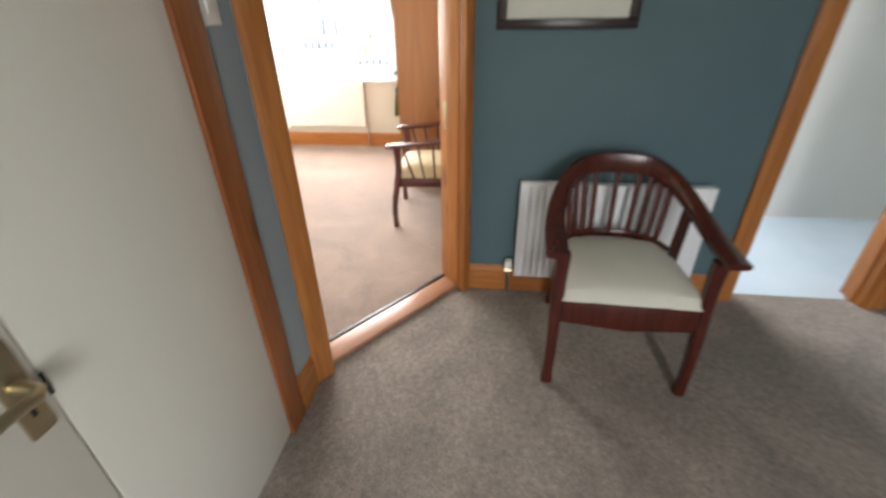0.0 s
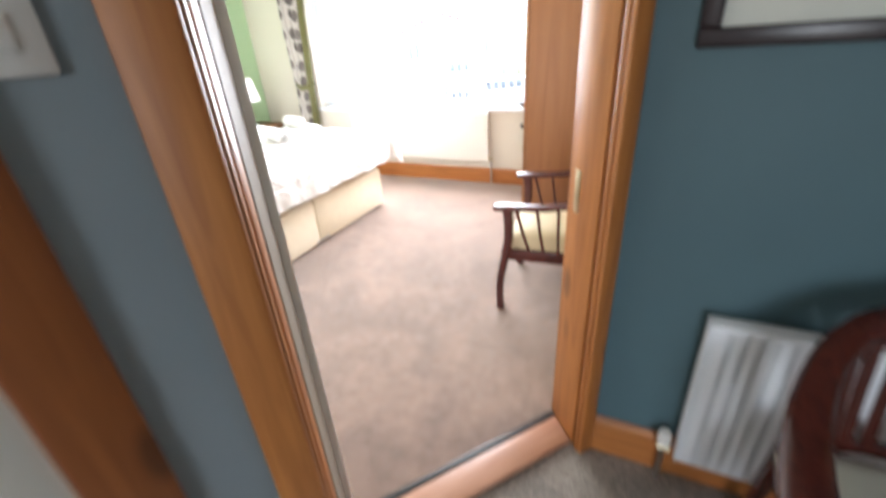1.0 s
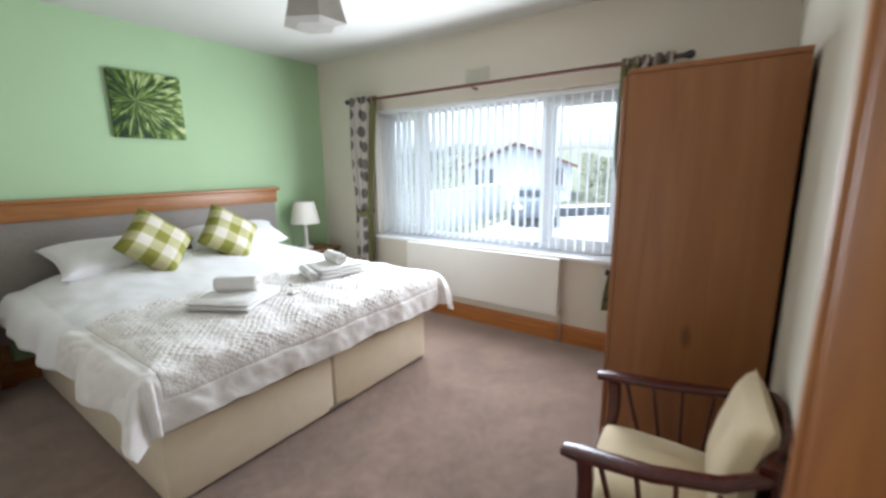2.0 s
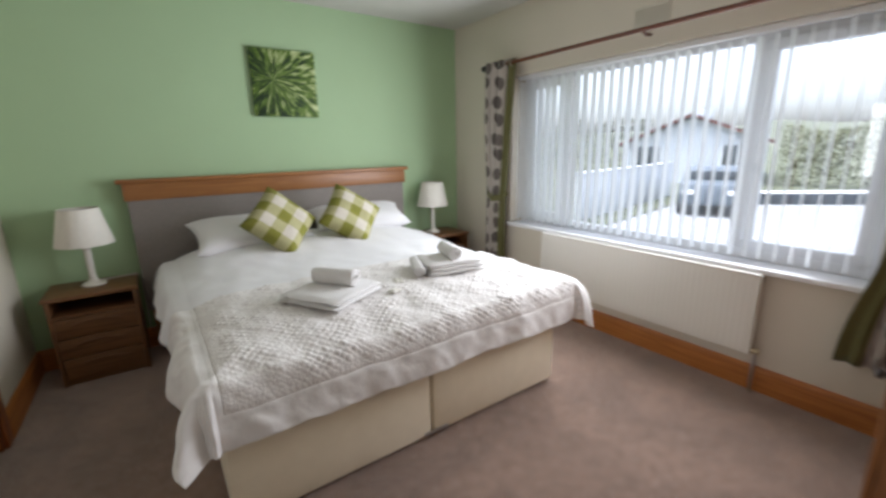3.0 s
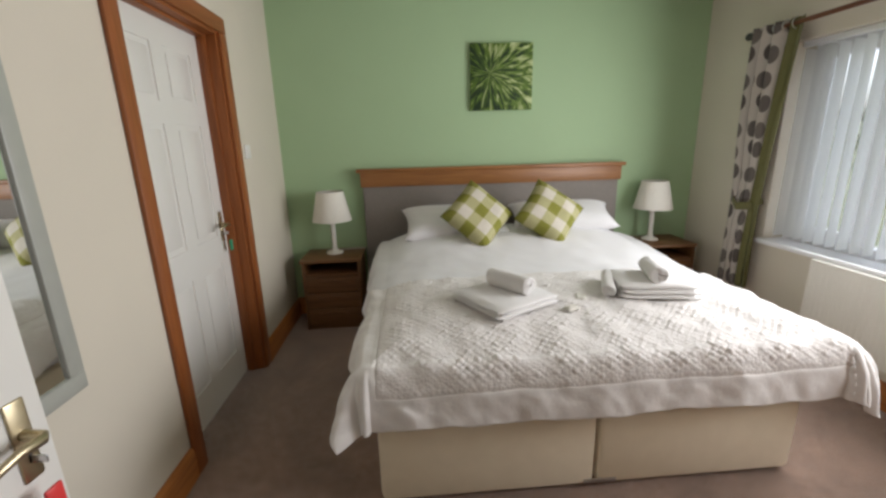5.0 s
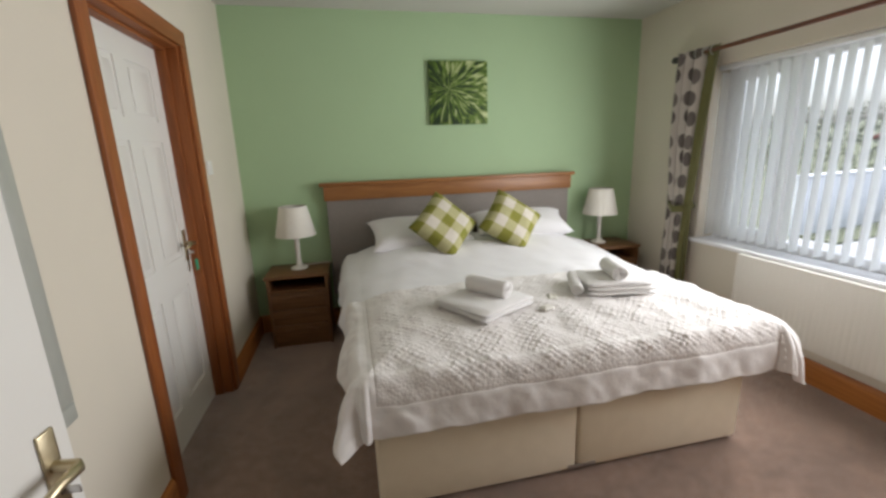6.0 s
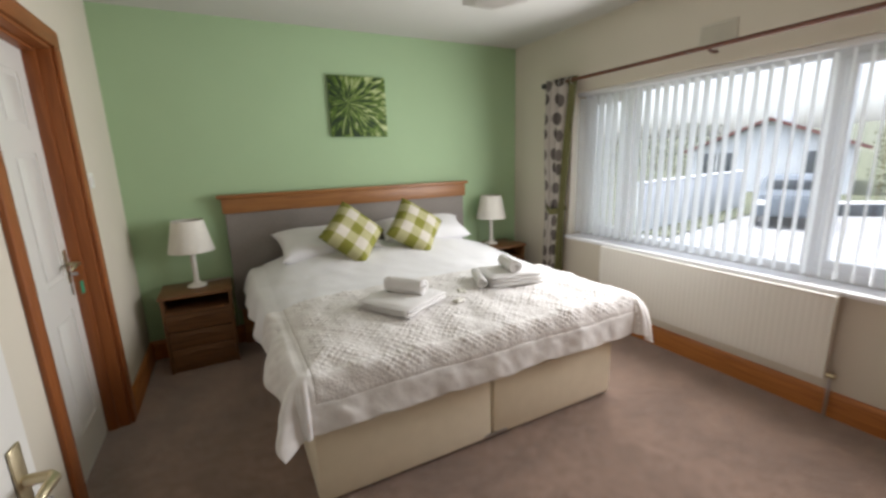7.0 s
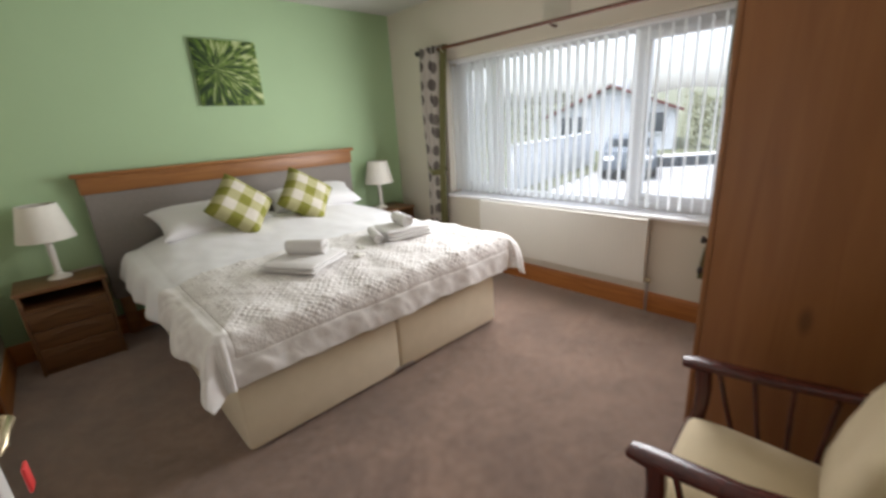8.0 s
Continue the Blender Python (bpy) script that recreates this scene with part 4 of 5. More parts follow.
def drape(sx, sy, lift, seed):
    """Where a cloth laid over the bed lies: sx across from the bed's middle, sy along from the wall."""
    ox, oy = max(0.0, abs(sx) - CW), max(0.0, CL - sy)
    sg = 1 if sx > 0 else -1
    h = (ox ** 3 + oy ** 3) ** (1 / 3)
    x, y = sg * min(abs(sx), CW), max(sy, CL)
    edge = min(CW - abs(x), y - CL)
    z = TOP + lift + 0.056 * (1 - math.exp(-max(edge, 0) / 0.15))
    z += 0.105 * math.exp(-((y + 0.36) / 0.40) ** 2) * (1 - 0.6 * (abs(x) / CW) ** 4)
    z += 0.007 * noise.noise((sx * 3.1, sy * 3.1, seed)) + 0.005 * noise.noise((sx * 8, sy * 8, seed + 3)) + 0.006 * abs(noise.noise((sx * 4.5 + sy * 2, sy * 1.6, seed + 8)))
    if h > 0:
        g = math.hypot(ox, oy)
        dx, dy = ox / g * sg, -oy / g
        side = ox / (ox + oy)
        along = side * sy * 1.0 + (1 - side) * sx
        wave = math.sin(along * 11 + seed + 2.2 * noise.noise((along * 2.2, seed, 0))) * 0.5 + noise.noise((along * 5.0, seed, 1.7)) * 0.8
        corner = min(ox, oy) / (g + 1e-6)
        flare = 0.05 + 0.15 * corner + side * (0.12 if sg < 0 else 0.10)
        out = (0.045 if sg < 0 else 0.045 + 0.04 * side) * (1 - math.exp(-h / 0.055)) + h * flare + wave * (0.016 + 0.026 * side + 0.06 * corner) * min(1, h / 0.22)
        out += 0.05 * side * min(1.0, max(0.0, (sy + 1.5) / 0.7))
        x, y = x + dx * (out + lift * 0.9), y + dy * (out + lift * 0.9)
        z -= h - 0.045 * (1 - math.exp(-h / 0.055)) - lift * 0.3
    return (x, y, z)


def strips(f, us, vs, keep, uv):
    """A sheet over uneven steps us and vs; only the cells that keep(u, v) wants."""
    bm = bmesh.new()
    grid = {}
    layer = bm.loops.layers.uv.verify()
    for i in range(len(us) - 1):
        for j in range(len(vs) - 1):
            if not keep((us[i] + us[i + 1]) / 2, (vs[j] + vs[j + 1]) / 2):
                continue
            q = ((i, j), (i + 1, j), (i + 1, j + 1), (i, j + 1))
            for k in q:
                if k not in grid:
                    grid[k] = bm.verts.new(f(us[k[0]], vs[k[1]]))
            face = bm.faces.new([grid[k] for k in q])
            for loop, k in zip(face.loops, q):
                loop[layer].uv = (us[k[0]], vs[k[1]])
    return bm


def steps(a, b, n):
    return [a + (b - a) * i / n for i in range(n + 1)]


def thicken(ob, t):
    s = ob.modifiers.new("thick", "SOLIDIFY")
    s.thickness, s.offset = t, 1
    return ob


duvet = solo("duvet", strips(lambda u, v: drape(u, v, 0.0, 2.0), steps(-1.145, 1.18, 120), steps(-2.27, -0.16, 110), lambda u, v: True, None),
             M["linen"], "plain white duvet drawn over the bed", "duvet", at=pose(BX, 0, 0), angle=80)
thicken(duvet, 0.014)
cover = thing("coverlet", "white quilted coverlet folded across the foot of the bed", "bedspread", pose(BX, 0, 0))
us, vs = steps(-1.155, 1.20, 420), steps(-2.40, -1.30, 194)


FIELD = (-0.91, 0.955, -2.262)  # the quilted field's sides and foot


def laid(u, v):
    """The coverlet: a field of small uneven puffs in a slanting lattice, and a plain border that creases towards its edge."""
    inside = min(u - FIELD[0], FIELD[1] - u, v - FIELD[2])
    lift = 0.022 + 0.007 * noise.noise((u * 7, v * 6, 6)) + 0.003 * noise.noise((u * 19, v * 19, 3))
    if inside > 0:
        wu, wv = u + 0.016 * noise.noise((u * 7, v * 7, 9)), v + 0.016 * noise.noise((u * 7, v * 7, 12))
        a, b = (wu + wv) / 0.036, (wu - wv) / 0.036
        puff = (abs(math.sin(math.pi * a)) * abs(math.sin(math.pi * b))) ** 0.8
        high = 1.35 if math.floor(a) % 2 == math.floor(b) % 2 == 0 else 0.75
        gather = max(0.1, 0.75 + 1.3 * noise.noise((u * 8, v * 8, 4)))
        lift += 0.0044 * puff * high * gather * min(1.0, inside / 0.07)
    else:
        crease = noise.noise((u * 8, v * 6, 1)) + 0.5 * noise.noise((u * 17 + v * 9, v * 11, 2))
        lift += 0.011 * crease * min(1.0, -inside / 0.06)
    lift -= 0.003 * math.exp(-(inside / 0.008) ** 2)
    return drape(u, v, lift, 2.0)


def middle(u, v):
    return FIELD[0] < u < FIELD[1] and v > FIELD[2]


thicken(part("quilting", strips(laid, us, vs, middle, None), M["quilt"], cover, "puckered diamond quilting", angle=80), 0.006)
thicken(part("border", strips(laid, us, vs, lambda u, v: not middle(u, v), None), M["border"], cover, "smooth white border", angle=80), 0.006)


def pillow_bm(w, h, t, seed, pinch=0.06, n=26):
    """A stuffed cushion: x and y across, swelling in z, with drawn-in sides and pointed corners."""
    bm = bmesh.new()

    def face(sign):
        def f(u, v):
            a, b = 2 * u - 1, 2 * v - 1
            x = a * w / 2 * (1 - pinch * (1 - b * b))
            y = b * h / 2 * (1 - pinch * (1 - a * a))
            z = sign * t / 2 * (max(0, (1 - a ** 4) * (1 - b ** 4)) ** 0.55)
            z += 0.012 * noise.noise((a * 2.2 + seed, b * 2.2, sign)) * (1 - a * a) * (1 - b * b)
            return (x, y, z)
        return f
    sheet(bm, face(1), n, n)
    sheet(bm, face(-1), n, n)
    bmesh.ops.remove_doubles(bm, verts=bm.verts, dist=0.0005)
    return bm


for i, (x, turn) in enumerate(((-2.14, 3), (-1.275, -6))):
    solo("pillow", pillow_bm(0.84, 0.46 - 0.07 * i, 0.18, i * 7.0, 0.10), M["linen"], "plump white pillow lying against the headboard", "pillow",
         at=pose(x, -0.315 + 0.03 * i, 0.835 + 0.015 * i, 20, 0, turn), group="bed pillows", angle=80)
# cushions stand on a corner, leaning back on the pillows
for i, (x, y, z, turn) in enumerate(((-2.005, -0.57, 0.925, 42), (-1.462, -0.55, 0.915, 50))):
    m = pose(x, y, z, 58, 0, 15 if i == 0 else 8) @ pose(0, 0, 0, 0, 0, turn)
    solo("scatter_cushion", pillow_bm(0.41, 0.41, 0.18, 3.0 + i, 0.06), M["check"], "lime and cream checked cushion propped on its corner", "cushion",
         at=m, group="checked cushions", angle=80)


def rolled(x, y, z, turn, r, length, label):
    """A towel rolled up, with its spiral showing at the ends."""
    bm = bmesh.new()
    spiral = [(0.10 * r + 0.90 * r * i / 63 + 0.0035 * noise.noise((i * 0.16, x, y)), i / 63 * 2 * math.pi * 3.2 - 3.0) for i in range(64)]
    rings = []
    for yy in [-length / 2] + steps(-length / 2 + 0.008, length / 2 - 0.008, 8) + [length / 2]:
        inset = 0.004 if abs(yy) > length / 2 - 0.003 else 0
        rings.append([bm.verts.new(((q - inset + 0.003 * noise.noise((yy * 14, a, x))) * math.cos(a), yy + 0.008 * noise.noise((a * 1.3, x, yy)), (q - inset) * 0.93 * math.sin(a))) for q, a in spiral])
    for ra, rb in zip(rings, rings[1:]):
        for i in range(63):
            bm.faces.new((ra[i], ra[i + 1], rb[i + 1], rb[i]))
    thicken(solo("rolled_towel", bm, M["towel"], label, "towel", at=pose(x, y, z + r + 0.004, 0, 0, turn), group="towels"), 0.22 * r)


def folded(x, y, z, turn, w, d, layers, label):
    """A towel folded flat: soft layers with a rounded fold along one side."""
    bm = bmesh.new()
    for k in range(layers):
        def lay(u, v, k=k):
            a = 2 * math.pi * v
            c, s = math.cos(a), math.sin(a)
            px = (u - 0.5) * (w - 0.008 * k)
            end = max(0.0, 1 - abs(2 * u - 1) ** 12) ** 0.5
            py = math.copysign(abs(c) ** 0.45, c) * (d / 2 - 0.005 * k) * (0.96 + 0.04 * end)
            pz = 0.016 + 0.024 * k + 0.0160 * end * math.copysign(abs(s) ** 0.75, s) + 0.008 * noise.noise((px * 7, py * 7, x)) + 0.003 * noise.noise((px * 19, py * 19, k + x))
            return (px + 0.014 * noise.noise((py * 7, k * 0.7, x)), py + 0.013 * noise.noise((px * 6, k * 0.7, y)), pz)
        sheet(bm, lay, 14, 30)
        for u in (0.0, 1.0):
            bm.faces.new([bm.verts.new(lay(u, j / 30)) for j in range(30)])
    bmesh.ops.remove_doubles(bm, verts=bm.verts, dist=0.0003)
    solo("folded_towel", bm, M["towel"], label, "towel", at=pose(x, y, z, 0, 0, turn), group="towels", angle=70)


ZT = TOP + 0.080
folded(-2.055, -1.69, ZT, 30, 0.38, 0.36, 2, "folded white bath towel on the coverlet")
rolled(-2.02, -1.665, ZT + 0.050, 37, 0.043, 0.23, "rolled white hand towel lying on a folded one")
folded(-1.30, -1.645, ZT, -12, 0.37, 0.30, 3, "folded white bath towel on the coverlet")
rolled(-1.30, -1.66, ZT + 0.074, -15, 0.040, 0.21, "rolled white hand towel lying on a folded one")
rolled(-1.50, -1.61, ZT + 0.010, -24, 0.030, 0.27, "thin rolled white flannel beside the folded towel")
for i, (x, y, turn) in enumerate(((-1.775, -1.83, 20), (-1.68, -1.70, 70))):
    solo("soap_sachet", pillow_bm(0.075, 0.05, 0.018, i * 2.0, 0.02, 8), M["lamp_white"], "small pale wrapped toiletry on the coverlet", "toiletry",
         at=pose(x, y, TOP + 0.088, 0, 0, turn), group="toiletries")


# ---- night tables and lamps ----
def night_table():
    t = thing("bedside_cabinet", "oak bedside cabinet with open niche and three drawers", "bedside cabinet", group="bedside cabinets")
    W, D, H = 0.45, 0.37, 0.585
    part("top", one_box(-W / 2 - 0.012, -D - 0.012, H - 0.024, W / 2 + 0.012, 0, H, 0.005), M["oak_x"], t)
    for x0, x1 in ((-W / 2, -W / 2 + 0.018), (W / 2 - 0.018, W / 2)):
        part("side_panel", one_box(x0, -D, 0, x1, -0.002, H - 0.024, 0.002), M["oak_x"], t)
    part("back_panel", one_box(-W / 2 + 0.018, -0.01, 0.02, W / 2 - 0.018, -0.002, H - 0.024), M["oak_x"], t)
    part("shelf", one_box(-W / 2 + 0.018, -D + 0.004, 0.445, W / 2 - 0.018, -0.01, 0.463, 0.002), M["oak_x"], t)
    part("plinth", one_box(-W / 2 + 0.018, -D + 0.02, 0, W / 2 - 0.018, -D + 0.036, 0.05, 0.002), M["oak_x"], t)
    for k in range(3):
        z0 = 0.053 + k * 0.131
        bm = bmesh.new()
        box(bm, -W / 2 + 0.02, -D + 0.002, z0, W / 2 - 0.02, -D + 0.02, z0 + 0.126, 0.003)
        d = part("drawer", bm, M["oak_x"], t)
        pts = [(-0.12 + 0.24 * i / 12, -D - 0.006, z0 + 0.082 + 0.018 * math.sin(math.pi * i / 12)) for i in range(13)]
        part("handle", sweep(bmesh.new(), pts, (0.009, 0.006), up=(0, 1, 0)), M["oak_x"], d, "arched wooden pull")
    return t


nt = night_table()
nt.matrix_world = pose(-3.135, -0.005, 0)
nt2 = copy_thing(nt, pose(-0.375, -0.005, 0))
tagged(nt2, "oak bedside cabinet near the window curtain")


def table_lamp():
    t = thing("table_lamp", "white candlestick table lamp with a cream cone shade", "table lamp", group="bedside lamps")
    base = [(0.0, 0.0), (0.066, 0.0), (0.068, 0.008), (0.060, 0.016), (0.044, 0.022), (0.026, 0.032), (0.020, 0.045), (0.023, 0.055), (0.018, 0.064),
            (0.0185, 0.10), (0.020, 0.20), (0.018, 0.235), (0.024, 0.242), (0.024, 0.25), (0.014, 0.256), (0.012, 0.30), (0.0, 0.30)]
    part("base", lathe(bmesh.new(), base, 24), M["lamp_white"], t)
    part("shade", lathe(bmesh.new(), [(0.155, 0.272), (0.156, 0.275), (0.105, 0.505), (0.103, 0.505), (0.153, 0.272)], 40), M["shade"], t, "cream cloth cone shade")
    part("carrier", sweep(bmesh.new(), [(-0.104, 0, 0.50), (0, 0, 0.498), (0.104, 0, 0.50)], (0.002, 0.002)), M["steel"], t)
    part("bulb", lathe(bmesh.new(), [(0.0, 0.30), (0.014, 0.30), (0.015, 0.33), (0.03, 0.37), (0.03, 0.39), (0.018, 0.415), (0, 0.42)], 16), M["socket"], t)
    return t


def lamp_cord(x, side):
    """The lamp's white flex, lying over the back of the cabinet and down beside it."""
    pts = [(x, -0.10, 0.589), (x + side * 0.08, -0.07, 0.589), (x + side * 0.16, -0.05, 0.589), (x + side * 0.235, -0.045, 0.588), (x + side * 0.247, -0.04, 0.55),
           (x + side * 0.247, -0.03, 0.30), (x + side * 0.245, -0.03, 0.16)]
    solo("lamp_flex", sweep(bmesh.new(), pts, (0.003, 0.003), up=(0.3, 1, 0.2), sides=6), M["socket"], "white flex of the bedside lamp", "cable")


tl = table_lamp()
tl.matrix_world = pose(-3.13, -0.165, 0.585)
copy_thing(tl, pose(-0.43, -0.165, 0.585))
lamp_cord(-3.13, 1)

# ---- wardrobe ----
WX0, WX1, WYF, WYB, WH = -1.237, -0.42, -3.555, -4.13, 1.835
wd = thing("wardrobe", "tall plain pine wardrobe with small round knobs", "wardrobe", pose(0, 0, 0))
part("side_panel", one_box(WX0, WYB, 0, WX0 + 0.02, WYF + 0.02, WH - 0.022, 0.003), M["wardrobe"], wd)
part("side_panel", one_box(WX1 - 0.02, WYB, 0, WX1, WYF + 0.02, WH - 0.022, 0.003), M["wardrobe"], wd)
part("top", one_box(WX0 - 0.004, WYB, WH - 0.022, WX1 + 0.004, WYF + 0.024, WH, 0.004), M["wardrobe"], wd)
part("back_panel", one_box(WX0 + 0.02, WYB, 0.02, WX1 - 0.02, WYB + 0.008, WH - 0.022), M["wardrobe"], wd)
part("floor_panel", one_box(WX0 + 0.02, WYB + 0.008, 0.06, WX1 - 0.02, WYF, 0.08), M["wardrobe"], wd)
part("plinth", one_box(WX0 + 0.02, WYF - 0.02, 0, WX1 - 0.02, WYF, 0.06, 0.002), M["wardrobe"], wd)
mx = (WX0 + WX1) / 2
for x0, x1, kx in ((WX0 + 0.002, mx - 0.002, WX0 + 0.05), (mx + 0.002, WX1 - 0.002, WX1 - 0.05)):
    d = part("door", one_box(x0, WYF + 0.022, 0.085, x1, WYF + 0.042, WH - 0.026, 0.003), M["wardrobe"], wd)
    for z in (0.93, 0.80):
        part("knob", lathe(bmesh.new(), [(0.0, 0.0), (0.008, 0.0), (0.007, 0.012), (0.015, 0.02), (0.016, 0.028), (0.0, 0.034)], 14,
             Matrix.Translation((kx, WYF + 0.042, z)) @ Matrix.Rotation(radians(-90), 4, "X")), M["dark"], d, "small dark knob")


# ---- armchairs ----
def leg(x0, y0, x1, y1, top, bow, r=0.022):
    pts, sizes = [], []
    for i in range(9):
        k = i / 8
        b = bow * math.sin(2 * math.pi * k) * (1 - 0.3 * k)
        pts.append((x0 + (x1 - x0) * k, y0 + (y1 - y0) * k + b, top * (1 - k)))
        w = r * (1 - 0.28 * k)
        sizes.append((w, w))
    sizes[-1] = (r * 0.85, r * 0.85)
    return sweep(bmesh.new(), pts, sizes, up=(0, 1, 0), sides=8, square=0.5)


def seat_pad(w, d0, d1, z, t, crown=0.03):
    """A stuffed seat, wider at the front; front at d0 and back at d1 along y."""
    bm = bmesh.new()
    n = 20

    def f(sign):
        def g(u, v):
            a, b = 2 * u - 1, v
            width = w / 2 * (1 - 0.16 * b)
            r = max(0, (1 - abs(a) ** 6) * (1 - abs(2 * b - 1) ** 6)) ** 0.35
            zz = z + (t * r + crown * (1 - a * a) * (1 - (2 * b - 1) ** 2) if sign > 0 else 0)
            return (a * width, d0 + (d1 - d0) * b, zz)
        return g
    sheet(bm, f(1), n, n)
    sheet(bm, f(-1), n, n)
    bmesh.ops.remove_doubles(bm, verts=bm.verts, dist=0.0005)
    return bm


def slatted_armchair():
    """The bedroom chair: it faces -y; flat arms on splayed slats, low slatted back with a back cushion."""
    c = thing("armchair", "dark mahogany slatted armchair with cream cushions beside the wardrobe", "armchair")
    W, D = 0.53, 0.50
    for sx in (-1, 1):
        part("leg", leg(sx * W / 2, 0.02, sx * W / 2, -0.015, 0.575, 0.016, 0.024), M["mahogany"], c)
        part("leg", leg(sx * (W / 2 - 0.04), D - 0.02, sx * (W / 2 - 0.03), D + 0.05, 0.70, 0.0, 0.022), M["mahogany"], c)
        arm = [(sx * (W / 2 + 0.0), -0.045, 0.583), (sx * (W / 2 + 0.005), 0.0, 0.588), (sx * (W / 2 + 0.008), 0.2, 0.60), (sx * (W / 2 - 0.005), 0.36, 0.625),
               (sx * (W / 2 - 0.045), D - 0.03, 0.66)]
        part("armrest", sweep(bmesh.new(), arm, [(0.028, 0.013), (0.036, 0.015), (0.032, 0.014), (0.026, 0.014), (0.022, 0.014)], sides=10, square=0.6), M["mahogany"], c)
        part("side_rail", sweep(bmesh.new(), [(sx * W / 2, 0.0, 0.335), (sx * (W / 2 - 0.03), D - 0.02, 0.325)], (0.014, 0.03), sides=8, square=0.4), M["mahogany"], c)
        for k in range(4):
            yb, yt = 0.13 + 0.07 * k, 0.06 + 0.10 * k
            part("slat", sweep(bmesh.new(), [(sx * (W / 2 - 0.008), yb, 0.35), (sx * (W / 2 + 0.004), (yb + yt) / 2, 0.46), (sx * (W / 2 + 0.004), yt, 0.592)],
                 (0.007, 0.011), up=(1, 0, 0), sides=8, square=0.5), M["mahogany"], c)
    part("front_rail", sweep(bmesh.new(), [(-W / 2, 0.0, 0.335), (W / 2, 0.0, 0.335)], (0.014, 0.03), sides=8, square=0.4), M["mahogany"], c)
    part("back_rail", sweep(bmesh.new(), [(-W / 2 + 0.04, D - 0.02, 0.325), (W / 2 - 0.04, D - 0.02, 0.325)], (0.014, 0.03), sides=8, square=0.4), M["mahogany"], c)
    crest = [(-W / 2 + 0.035, D - 0.05, 0.665), (-0.12, D + 0.005, 0.70), (0, D + 0.02, 0.71), (0.12, D + 0.005, 0.70), (W / 2 - 0.035, D - 0.05, 0.665)]
    part("top_rail", sweep(bmesh.new(), crest, (0.016, 0.03), sides=8, square=0.5), M["mahogany"], c)
    for k in range(6):
        x = -0.15 + 0.06 * k
        part("back_slat", sweep(bmesh.new(), [(x * 0.9, D - 0.02, 0.34), (x, D + 0.005, 0.69)], (0.011, 0.006), up=(0, 1, 0), sides=8, square=0.5), M["mahogany"], c)
    part("seat_cushion", seat_pad(W - 0.035, -0.01, D - 0.045, 0.352, 0.075), M["cream_cloth"], c, "cream cloth seat cushion")
    part("back_cushion", pillow_bm(0.40, 0.36, 0.11, 9.0, 0.03, 16), M["cream_cloth"], c, "cream cloth back cushion", at=pose(0, D - 0.085, 0.60, 76, 0, 0))
    return c


ac = slatted_armchair()
ac.matrix_world = pose(-1.815, -3.63, 0, 0, 0, 184)


